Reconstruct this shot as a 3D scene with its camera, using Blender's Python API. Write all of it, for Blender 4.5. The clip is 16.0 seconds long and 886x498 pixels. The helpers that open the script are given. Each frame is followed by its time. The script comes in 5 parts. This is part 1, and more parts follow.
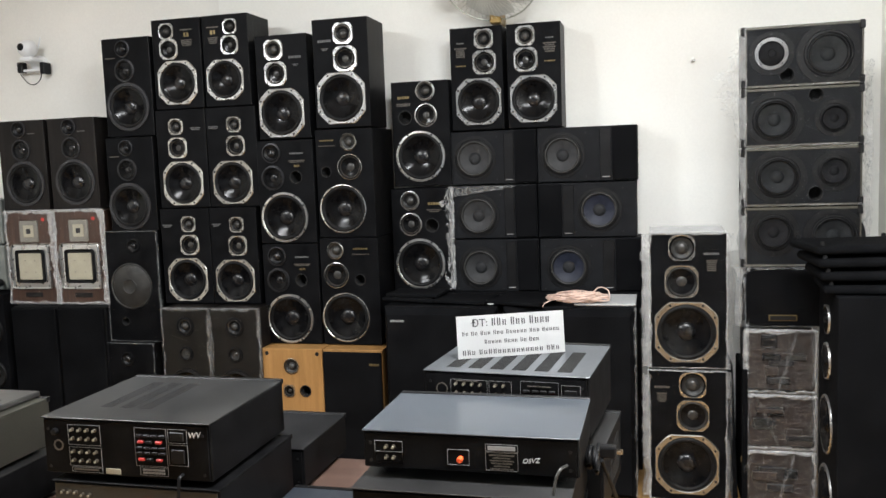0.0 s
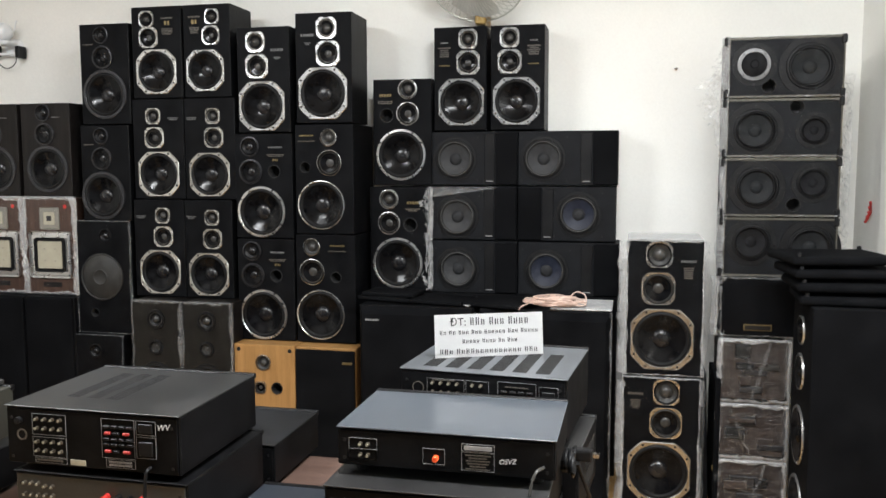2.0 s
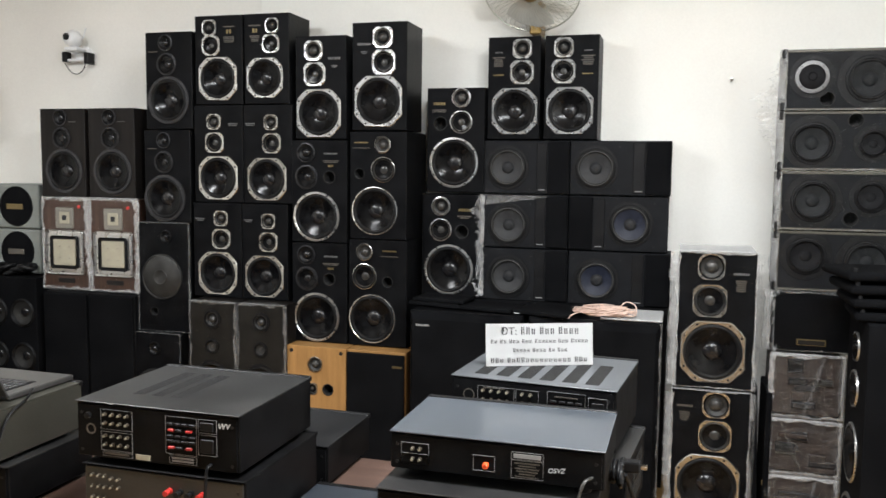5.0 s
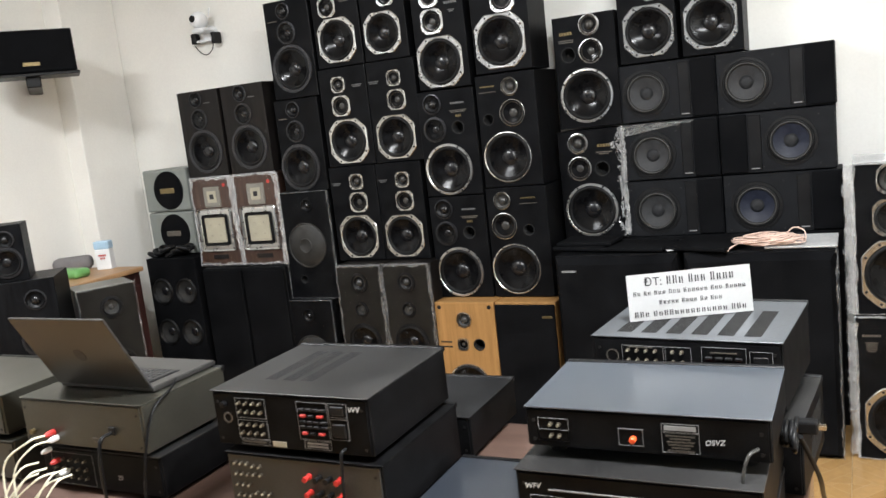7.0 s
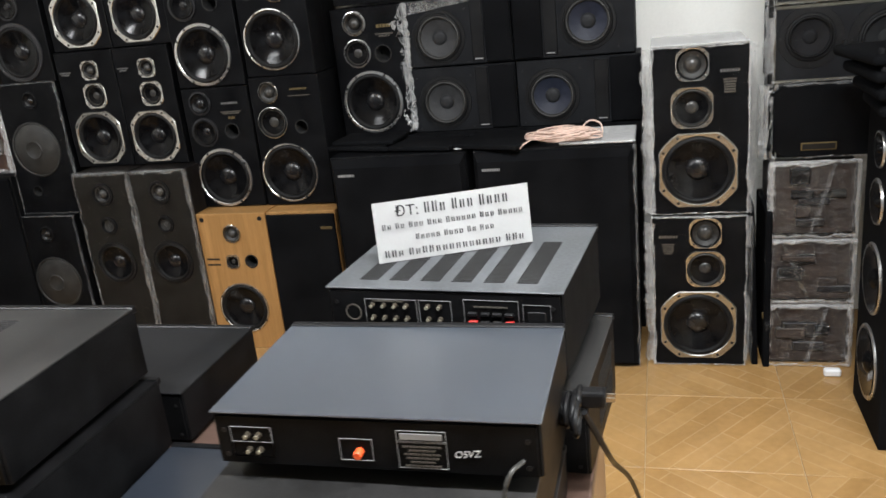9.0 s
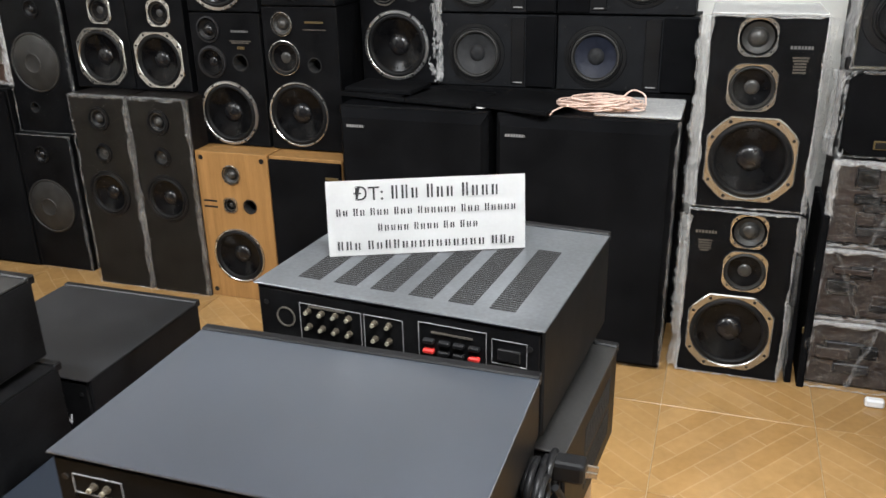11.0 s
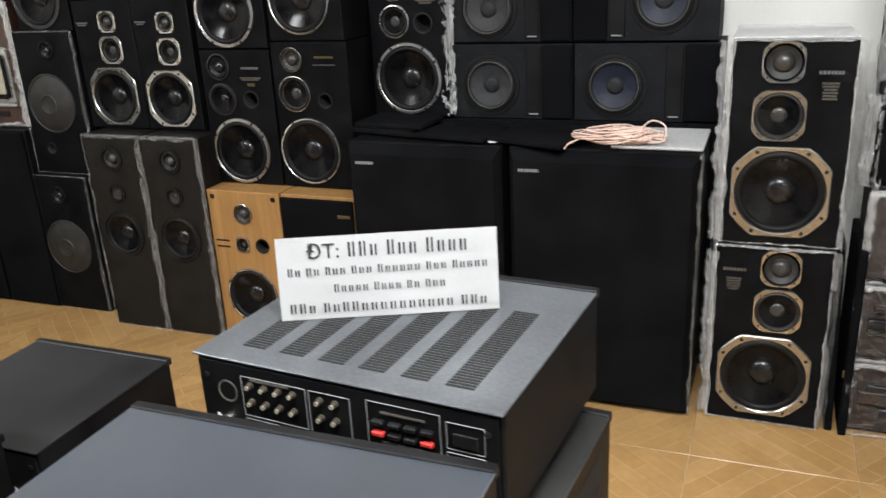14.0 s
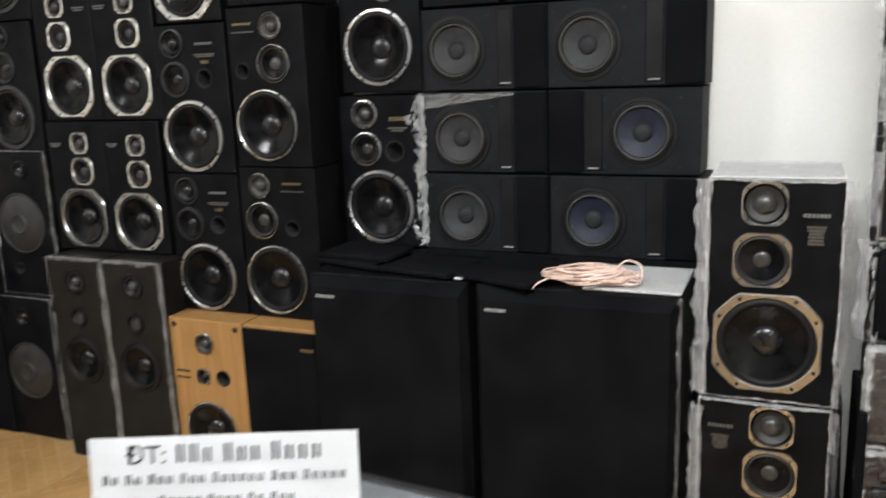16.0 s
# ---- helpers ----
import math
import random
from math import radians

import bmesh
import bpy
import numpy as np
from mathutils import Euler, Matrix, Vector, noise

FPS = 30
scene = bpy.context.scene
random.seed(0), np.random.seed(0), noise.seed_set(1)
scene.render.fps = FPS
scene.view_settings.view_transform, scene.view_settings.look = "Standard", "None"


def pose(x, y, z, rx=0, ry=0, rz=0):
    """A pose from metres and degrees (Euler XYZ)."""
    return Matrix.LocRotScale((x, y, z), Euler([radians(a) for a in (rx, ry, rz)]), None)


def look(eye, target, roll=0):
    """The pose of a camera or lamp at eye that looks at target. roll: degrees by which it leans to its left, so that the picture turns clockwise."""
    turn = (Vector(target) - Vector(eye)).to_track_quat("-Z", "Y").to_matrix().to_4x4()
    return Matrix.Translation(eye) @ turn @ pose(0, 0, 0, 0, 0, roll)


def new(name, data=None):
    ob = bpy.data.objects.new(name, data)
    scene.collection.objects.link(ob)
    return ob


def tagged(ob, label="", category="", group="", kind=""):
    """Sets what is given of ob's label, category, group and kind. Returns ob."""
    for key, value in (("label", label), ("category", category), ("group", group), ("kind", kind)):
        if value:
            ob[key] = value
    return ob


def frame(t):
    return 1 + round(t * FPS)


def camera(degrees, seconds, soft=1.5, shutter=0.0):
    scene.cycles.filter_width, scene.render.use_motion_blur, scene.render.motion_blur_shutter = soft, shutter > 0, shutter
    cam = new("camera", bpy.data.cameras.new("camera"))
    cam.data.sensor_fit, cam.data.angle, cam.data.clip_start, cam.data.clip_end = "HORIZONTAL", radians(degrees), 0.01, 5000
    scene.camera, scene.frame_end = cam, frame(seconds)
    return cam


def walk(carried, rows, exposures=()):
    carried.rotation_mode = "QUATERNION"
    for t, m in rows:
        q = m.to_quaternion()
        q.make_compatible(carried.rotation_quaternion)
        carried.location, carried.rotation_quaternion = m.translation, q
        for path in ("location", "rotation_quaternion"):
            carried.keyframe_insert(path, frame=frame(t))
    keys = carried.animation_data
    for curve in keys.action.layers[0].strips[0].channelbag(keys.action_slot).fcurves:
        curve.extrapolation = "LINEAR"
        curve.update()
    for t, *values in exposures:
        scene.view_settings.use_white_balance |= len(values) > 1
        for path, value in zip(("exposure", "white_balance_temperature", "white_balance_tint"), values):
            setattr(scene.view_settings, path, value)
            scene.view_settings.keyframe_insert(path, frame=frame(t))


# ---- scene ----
cam = camera(55.8, 16.0, shutter=0.5)
PATH = [
    (0, (0.608, 0.499, 1.622), (0.11, 2.426, 1.419), -2.1),
    (0.5, (0.604, 0.5, 1.625), (0.106, 2.429, 1.447), -2.1),
    (1, (0.597, 0.505, 1.619), (0.102, 2.436, 1.465), -1.3),
    (1.5, (0.592, 0.513, 1.613), (0.13, 2.452, 1.451), -0.1),
    (2, (0.586, 0.521, 1.603), (0.147, 2.462, 1.407), -0.1),
    (2.5, (0.603, 0.535, 1.613), (0.164, 2.471, 1.372), -1.4),
    (3, (0.602, 0.545, 1.614), (0.157, 2.478, 1.357), -1.5),
    (5.3, (0.58, 0.465, 1.624), (-0.005, 2.369, 1.438), 1.1),
    (5.5, (0.577, 0.461, 1.623), (-0.046, 2.351, 1.427), 1.0),
    (6, (0.568, 0.456, 1.621), (-0.166, 2.3, 1.379), -0.3),
    (6.5, (0.567, 0.524, 1.642), (-0.269, 2.317, 1.345), -4.1),
    (7, (0.603, 0.676, 1.647), (-0.296, 2.435, 1.334), -6.5),
    (7.5, (0.638, 0.834, 1.645), (-0.279, 2.582, 1.325), -6.8),
    (8, (0.584, 0.968, 1.63), (-0.154, 2.78, 1.215), -6.6),
    (8.5, (0.532, 1.121, 1.606), (0.051, 2.986, 1.068), -5.9),
    (9, (0.602, 1.264, 1.603), (0.092, 3.094, 0.978), -6.0),
    (9.2, (0.631, 1.32, 1.596), (0.076, 3.131, 0.954), -5.9),
    (11.3, (0.621, 1.682, 1.563), (0.028, 3.441, 0.819), -1.0),
    (11.5, (0.623, 1.722, 1.558), (0.026, 3.481, 0.815), -1.0),
    (12, (0.7, 1.758, 1.563), (0.015, 3.475, 0.8), -1.4),
    (12.5, (0.782, 1.772, 1.551), (-0.02, 3.435, 0.783), -0.8),
    (13, (0.796, 1.765, 1.553), (-0.032, 3.433, 0.822), -0.6),
    (13.5, (0.757, 1.784, 1.554), (-0.022, 3.488, 0.856), -1.4),
    (14, (0.686, 1.798, 1.565), (-0.018, 3.543, 0.885), -3.0),
    (14.5, (0.612, 1.762, 1.573), (-0.104, 3.511, 0.919), -2.8),
    (15, (0.624, 1.791, 1.575), (-0.158, 3.528, 0.966), -2.2),
    (15.5, (0.738, 1.91, 1.603), (-0.102, 3.65, 1.086), -2.7),
    (16, (0.792, 2.074, 1.599), (0.018, 3.867, 1.167), -2.2),
]
walk(cam, [(t, look(eye, target, roll)) for t, eye, target, roll in PATH], exposures=[(0.0, -0.04), (6.0, -0.04), (7.0, 0.13), (7.6, 0.1), (8.5, -0.06), (9.0, -0.13), (9.2, -0.13), (11.3, 0.0), (12.0, 0.0), (13.0, -0.05), (16.0, -0.02)])

# ---- light ----
world = bpy.data.worlds.new("world")
scene.world = world
world.use_nodes = True
world.node_tree.nodes["Background"].inputs[0].default_value = (0.75, 0.85, 1.0, 1)
world.node_tree.nodes["Background"].inputs[1].default_value = 0.08


def lamp(name, m, sx, sy, watts, colour):
    data = bpy.data.lights.new(name, "AREA")
    data.shape, data.size, data.size_y, data.energy, data.color = "RECTANGLE", sx, sy, watts, colour
    ob = new(name, data)
    ob.matrix_world = m
    return ob


lamp("tube_light_right", look((0.75, 2.0, 3.12), (0.75, 2.3, 0)), 1.2, 0.12, 165, (0.94, 0.968, 1.0))
# unseen second lamp, added to fill the left side
lamp("left_fill_light", look((-2.3, 1.9, 3.12), (-2.3, 2.3, 0)), 1.2, 0.12, 120, (0.94, 0.968, 1.0))
# cool fill light added behind the camera; no source is known there
lamp("rear_fill_light", look((-0.9, -1.98, 1.2), (-0.9, 4, 1.3)), 2.3, 2.2, 9, (0.86, 0.93, 1.0))


# ---- materials ----
def shader(name, base=(0.5, 0.5, 0.5), rough=0.5, metal=0.0, vary=0.12, scale=12.0, bump=0.05, fine=180.0, stretch=(1, 1, 1), spec=0.5, coat=0.0, each=0.0):
    """A surface with blotches and grain in colour, gloss and relief."""
    mat = bpy.data.materials.new(name)
    mat.use_nodes = True
    nt = mat.node_tree
    n, l = nt.nodes, nt.links
    b = n["Principled BSDF"]
    b.inputs["Metallic"].default_value = metal
    b.inputs["Specular IOR Level"].default_value = spec
    b.inputs["Coat Weight"].default_value = coat
    b.inputs["Coat Roughness"].default_value = 0.25
    tc, mp = n.new("ShaderNodeTexCoord"), n.new("ShaderNodeMapping")
    mp.inputs["Scale"].default_value = stretch
    l.new(tc.outputs["Object"], mp.inputs[0])
    big, small = n.new("ShaderNodeTexNoise"), n.new("ShaderNodeTexNoise")
    for node, s, det in ((big, scale, 5), (small, fine, 3)):
        node.inputs["Scale"].default_value, node.inputs["Detail"].default_value = s, det
        l.new(mp.outputs[0], node.inputs["Vector"])
    mix = n.new("ShaderNodeMath")
    mix.operation = "MULTIPLY_ADD"
    l.new(small.outputs[0], mix.inputs[0])
    mix.inputs[1].default_value = 0.5
    l.new(big.outputs[0], mix.inputs[2])
    ramp = n.new("ShaderNodeValToRGB")
    e = ramp.color_ramp.elements
    e[0].position, e[1].position = 0.5, 1.0
    e[0].color = (*[c * (1 - vary) for c in base], 1)
    e[1].color = (*[min(1, c * (1 + vary) + 0.004) for c in base], 1)
    l.new(mix.outputs[0], ramp.inputs[0])
    out = ramp.outputs[0]
    if each:
        info, hsv, mr = n.new("ShaderNodeObjectInfo"), n.new("ShaderNodeHueSaturation"), n.new("ShaderNodeMapRange")
        mr.inputs[3].default_value, mr.inputs[4].default_value = 1 - each, 1 + each
        l.new(info.outputs["Random"], mr.inputs[0])
        l.new(mr.outputs[0], hsv.inputs["Value"])
        l.new(out, hsv.inputs["Color"])
        out = hsv.outputs[0]
    l.new(out, b.inputs["Base Color"])
    rr = n.new("ShaderNodeMapRange")
    rr.inputs[3].default_value, rr.inputs[4].default_value = max(0.03, rough * 0.8), min(1, rough * 1.2)
    l.new(big.outputs[0], rr.inputs[0])
    l.new(rr.outputs[0], b.inputs["Roughness"])
    if bump:
        bp = n.new("ShaderNodeBump")
        bp.inputs["Strength"].default_value, bp.inputs["Distance"].default_value = bump, 0.004
        l.new(mix.outputs[0], bp.inputs["Height"])
        l.new(bp.outputs[0], b.inputs["Normal"])
    return mat


M_WALL = shader("cream_wall_paint", (0.80, 0.785, 0.74), 0.75, vary=0.05, scale=1.6, fine=90, bump=0.06)
# wall paint made whiter to carry the stronger light on the right
M_WALLW = shader("lit_white_wall_paint", (0.85, 0.845, 0.80), 0.75, vary=0.04, scale=1.6, fine=90, bump=0.06)
# dark grey for the unseen wall, so black fronts reflect less
M_DIMWALL = shader("unseen_wall_dark_grey", (0.07, 0.07, 0.072), 0.6, vary=0.2, scale=3)
M_CEIL = shader("white_ceiling_paint", (0.8, 0.8, 0.78), 0.8, vary=0.03, scale=2)
M_ASH = shader("black_ash_vinyl", (0.0027, 0.0029, 0.0036), 0.42, vary=0.5, scale=7, fine=60, stretch=(6, 6, 0.6), bump=0.25, spec=0.12)
M_BAFFLE = shader("black_baffle", (0.0024, 0.0026, 0.0033), 0.5, vary=0.35, scale=9, fine=150, bump=0.15, spec=0.06)
M_WALNUT = shader("dark_brown_veneer", (0.0075, 0.006, 0.0055), 0.42, vary=0.4, scale=7, fine=70, stretch=(6, 6, 0.5), bump=0.2, spec=0.15)
M_FADED = shader("faded_brown_baffle", (0.011, 0.0098, 0.0082), 0.6, vary=0.25, scale=9, fine=160, bump=0.15, spec=0.1)
M_ROSE = shader("rosewood_veneer", (0.045, 0.022, 0.0145), 0.4, vary=0.45, scale=8, fine=60, stretch=(6, 6, 0.5), bump=0.15)
M_PINE = shader("pine_veneer", (0.31, 0.165, 0.056), 0.5, vary=0.2, scale=6, fine=60, stretch=(7, 7, 0.45), bump=0.08, spec=0.3)
M_GREYB = shader("charcoal_textured_baffle", (0.0061, 0.0067, 0.0081), 0.62, vary=0.25, scale=14, fine=260, bump=0.3, spec=0.12)
M_CLOTH = shader("black_speaker_cloth", (0.0021, 0.0023, 0.003), 0.95, vary=0.35, scale=5, fine=500, bump=0.5, spec=0.06)
M_FOAM = shader("black_foam_rubber", (0.0052, 0.0052, 0.0056), 0.5, vary=0.2, scale=30, fine=300, spec=0.18)
M_CONE = shader("black_poly_cone", (0.0026, 0.0026, 0.003), 0.16, vary=0.25, scale=20, fine=200, bump=0.02, spec=0.14)
M_PAPER = shader("grey_paper_cone", (0.028, 0.0285, 0.03), 0.6, vary=0.25, scale=40, fine=300, bump=0.15, spec=0.25)
M_MATTE = shader("matte_black_cone", (0.0075, 0.0075, 0.0085), 0.75, vary=0.3, scale=30, fine=300, bump=0.2, spec=0.12)
M_BLUE = shader("bluish_paper_cone", (0.013, 0.016, 0.028), 0.5, vary=0.25, scale=40, fine=300, bump=0.15, spec=0.25)
M_GREYMESH = shader("grey_metal_mesh", (0.03, 0.0295, 0.028), 0.5, metal=0.4, vary=0.3, scale=18, fine=400, bump=0.4)
M_CAP = shader("shiny_dust_cap", (0.0075, 0.0075, 0.0085), 0.27, vary=0.1, scale=30, bump=0.0)
M_CAPG = shader("grey_dust_cap", (0.032, 0.031, 0.029), 0.32, vary=0.2, scale=30, bump=0.0)
M_SILVER = shader("satin_silver_frame", (0.53, 0.53, 0.52), 0.28, metal=0.92, vary=0.08, scale=25, fine=300, bump=0.02)
M_GOLDF = shader("champagne_frame", (0.46, 0.455, 0.435), 0.22, metal=0.92, vary=0.03, scale=25, fine=300, bump=0.02)
M_DKRING = shader("dark_metal_ring", (0.035, 0.035, 0.038), 0.35, metal=0.6, vary=0.15, scale=30)
M_SCREW = shader("black_screw", (0.015, 0.015, 0.015), 0.4, metal=0.5)
M_STEEL = shader("steel_pin", (0.6, 0.58, 0.55), 0.25, metal=1.0)
M_GREY = shader("grey_plastic_horn", (0.19, 0.18, 0.155), 0.5, vary=0.15)
M_CREAM = shader("cream_flat_diaphragm", (0.36, 0.335, 0.255), 0.5, vary=0.12, scale=14)
M_SILVB = shader("grey_silver_plastic", (0.19, 0.205, 0.19), 0.45, vary=0.1)
M_GOLD = shader("gold_badge", (0.20, 0.15, 0.07), 0.4, metal=0.7)
M_LABEL = shader("pale_print", (0.25, 0.25, 0.25), 0.5, vary=0.1)
M_DIMLABEL = shader("dim_print", (0.085, 0.075, 0.062), 0.5, vary=0.1)
M_MARK = shader("faint_silver_print", (0.11, 0.11, 0.11), 0.5, vary=0.1)
M_DISC = shader("grey_cast_ring", (0.15, 0.15, 0.15), 0.45, metal=0.5)
M_RED = shader("red_plastic", (0.46, 0.025, 0.02), 0.4, vary=0.1)
M_ORANGE = shader("orange_red_button", (0.75, 0.09, 0.02), 0.35, vary=0.1)
M_WHITE = shader("white_plastic", (0.75, 0.76, 0.77), 0.35, vary=0.05)
M_BLKPL = shader("black_plastic", (0.0055, 0.0055, 0.006), 0.4, vary=0.2, spec=0.2)
M_JACK = shader("pale_nickel_socket", (0.36, 0.335, 0.26), 0.4, metal=0.4)
M_CHASSIS = shader("black_painted_steel", (0.0036, 0.0036, 0.004), 0.4, vary=0.3, scale=14, fine=300, bump=0.04, spec=0.07)
M_LIDGREY = shader("blue_grey_painted_lid", (0.011, 0.0155, 0.0245), 0.33, vary=0.14, scale=4, fine=700, bump=0.015, spec=0.9, coat=1.0)
M_LIDEQ = shader("black_brushed_lid", (0.0075, 0.0078, 0.0088), 0.45, vary=0.4, scale=5, fine=500, bump=0.03, spec=0.35)
M_DUSK = shader("dusky_paper_cone", (0.0135, 0.0145, 0.0155), 0.7, vary=0.25, scale=40, fine=300, bump=0.15, spec=0.15)
M_PAPERCAP = shader("matte_paper_cap", (0.017, 0.0175, 0.019), 0.6, vary=0.2, scale=40, bump=0.1, spec=0.2)
M_TRIM = shader("dull_bronze_ring", (0.14, 0.13, 0.115), 0.35, metal=0.85, vary=0.1, scale=30)
M_TRIMPA = shader("dull_olive_trim", (0.075, 0.07, 0.055), 0.45, metal=0.3, vary=0.2)
M_SOCKET = shader("tarnished_socket", (0.075, 0.062, 0.045), 0.4, metal=0.5)
M_LIDAMP = shader("dusty_grey_painted_lid", (0.105, 0.112, 0.12), 0.36, metal=0.45, vary=0.4, scale=6, fine=160, bump=0.02, spec=0.7)
M_LIDDK = shader("dusty_charcoal_lid", (0.014, 0.0135, 0.013), 0.36, vary=0.6, scale=4, fine=160, bump=0.02, spec=0.5)
for mat, low_angle_sheen in ((M_LIDGREY, 0.5), (M_LIDDK, 0.05), (M_LIDAMP, 0.12)):
    # a bluish, dust-like sheen added to brighten the lids like a grazing reflection
    b = mat.node_tree.nodes["Principled BSDF"]
    b.inputs["Sheen Weight"].default_value, b.inputs["Sheen Roughness"].default_value = low_angle_sheen, 0.4
    b.inputs["Sheen Tint"].default_value = (0.76, 0.87, 1.0, 1)
# black that stands in for the shade inside vents and ports
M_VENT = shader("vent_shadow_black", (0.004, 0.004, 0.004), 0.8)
M_GREYPANEL = shader("grey_brown_steel_panel", (0.045, 0.044, 0.040), 0.42, metal=0.3, vary=0.2, scale=10)
M_CHAMP = shader("champagne_painted_steel", (0.068, 0.066, 0.054), 0.33, metal=0.5, vary=0.12, scale=8)
M_LAPTOP = shader("grey_laptop_shell", (0.06, 0.058, 0.056), 0.35, metal=0.4, vary=0.1, scale=6)
M_TABLE = shader("brown_table_laminate", (0.10, 0.06, 0.046), 0.45, vary=0.22, scale=6, fine=80, stretch=(0.6, 6, 6), bump=0.04)
M_PLY = shader("tan_plywood", (0.33, 0.21, 0.115), 0.55, vary=0.2, scale=6, fine=70, stretch=(6, 6, 0.6), bump=0.05)
M_MAHOG = shader("mahogany_wood", (0.034, 0.011, 0.009), 0.35, vary=0.35, scale=7, stretch=(5, 5, 0.7))
M_OAKTOP = shader("worn_wood_top", (0.34, 0.2, 0.1), 0.45, vary=0.25, scale=7)
M_SHEET = shader("white_paper", (0.66, 0.665, 0.665), 0.7, vary=0.03, scale=9, bump=0.05)
M_INK = shader("black_ink", (0.02, 0.02, 0.022), 0.7)
M_COPPER = shader("pink_copper_cable", (0.70, 0.52, 0.44), 0.35, vary=0.15, scale=50)
M_CREAMCABLE = shader("cream_cable", (0.72, 0.70, 0.55), 0.4)
M_GREEN = shader("green_plastic", (0.12, 0.30, 0.09), 0.4)
M_SKYBLUE = shader("pale_blue_plastic", (0.36, 0.52, 0.66), 0.4)
M_BUNDLE = shader("grey_cloth", (0.16, 0.15, 0.15), 0.9)
M_BRASSPL = shader("brass_fan_hub", (0.30, 0.20, 0.07), 0.35, metal=0.6)
M_FANBLADE = shader("dusty_fan_plastic", (0.46, 0.47, 0.44), 0.45, vary=0.15)
M_BROWNBOX = shader("brown_cardboard_parts", (0.024, 0.015, 0.011), 0.6, vary=0.5, scale=22, fine=90)
M_GROUT = shader("floor_grout", (0.46, 0.34, 0.20), 0.7)
M_WIRE = shader("pale_wire_grille", (0.55, 0.56, 0.5), 0.35, metal=0.6)


def film_material(name, low, high, white, size=11, spread=(0.42, 0.72), stretch=(1, 1, 1), cells=16, line=0.06):
    """Clinging clear film: mostly see-through, with bright creases."""
    mat = bpy.data.materials.new(name)
    mat.use_nodes = True
    n, l = mat.node_tree.nodes, mat.node_tree.links
    out = n["Material Output"]
    n.remove(n["Principled BSDF"])
    clear, shine, milk = n.new("ShaderNodeBsdfTransparent"), n.new("ShaderNodeBsdfGlossy"), n.new("ShaderNodeBsdfDiffuse")
    shine.inputs["Roughness"].default_value = 0.16
    milk.inputs[0].default_value = (0.85, 0.86, 0.86, 1)
    tc, noi, wav = n.new("ShaderNodeTexCoord"), n.new("ShaderNodeTexNoise"), n.new("ShaderNodeTexVoronoi")
    wav.feature = "DISTANCE_TO_EDGE"
    wav.inputs["Scale"].default_value = cells
    noi.inputs["Scale"].default_value, noi.inputs["Detail"].default_value, noi.inputs["Distortion"].default_value = size, 7, 1.6
    mp = n.new("ShaderNodeMapping")
    mp.inputs["Scale"].default_value, mp.inputs["Rotation"].default_value = stretch, (0.0, 0.5, 0.3)
    l.new(tc.outputs["Object"], mp.inputs[0])
    l.new(mp.outputs[0], noi.inputs["Vector"])
    bp = n.new("ShaderNodeBump")
    bp.inputs["Strength"].default_value, bp.inputs["Distance"].default_value = 1.0, 0.02
    l.new(noi.outputs[0], bp.inputs["Height"])
    l.new(bp.outputs[0], shine.inputs["Normal"])
    warp = n.new("ShaderNodeVectorMath")
    warp.operation = "MULTIPLY_ADD"
    warp.inputs[1].default_value = (0.35, 0.35, 0.35)
    l.new(noi.outputs["Color"], warp.inputs[0])
    l.new(mp.outputs[0], warp.inputs[2])
    l.new(warp.outputs[0], wav.inputs["Vector"])
    mr, ln, mx = n.new("ShaderNodeMapRange"), n.new("ShaderNodeMapRange"), n.new("ShaderNodeMath")
    for node, a, b, c, d in ((mr, *spread, low, 0.45 * high), (ln, 0.0, line, high, 0.0)):
        node.inputs[1].default_value, node.inputs[2].default_value, node.inputs[3].default_value, node.inputs[4].default_value = a, b, c, d
    l.new(noi.outputs[0], mr.inputs[0])
    l.new(wav.outputs["Distance"], ln.inputs[0])
    mx.operation = "MAXIMUM"
    l.new(mr.outputs[0], mx.inputs[0])
    l.new(ln.outputs[0], mx.inputs[1])
    m1, m2 = n.new("ShaderNodeMixShader"), n.new("ShaderNodeMixShader")
    m1.inputs[0].default_value = white
    l.new(shine.outputs[0], m1.inputs[1])
    l.new(milk.outputs[0], m1.inputs[2])
    l.new(mx.outputs[0], m2.inputs[0])
    l.new(clear.outputs[0], m2.inputs[1])
    l.new(m1.outputs[0], m2.inputs[2])
    l.new(m2.outputs[0], out.inputs[0])
    return mat


M_FILM = film_material("clear_stretch_film", 0.0, 0.008, 0.1, 6)
M_FILMR = film_material("crumpled_film_ribbon", 0.16, 0.98, 0.6, 30, (0.38, 0.60), (1, 1, 0.7), 45, 0.09)
M_FILMTORN = film_material("torn_hanging_film", 0.02, 0.7, 0.5, 18, (0.44, 0.70), (1, 1, 0.6), 38, 0.06)
M_FILMW = film_material("crumpled_stretch_film", 0.03, 0.6, 0.4, 14, (0.45, 0.7), (1, 1, 0.6), 30, 0.07)
# milky film, made whiter to hold the glare on the speaker tops
M_FILMTOP = film_material("milky_glare_film", 0.45, 0.95, 0.75, 20)
# highlights on the wrapped units are put in as whitish crease lines
M_FILMH = film_material("heavy_stretch_film", 0.0, 0.36, 0.5, 10, (0.62, 0.9), (1.3, 1.3, 4.0), 11, 0.035)


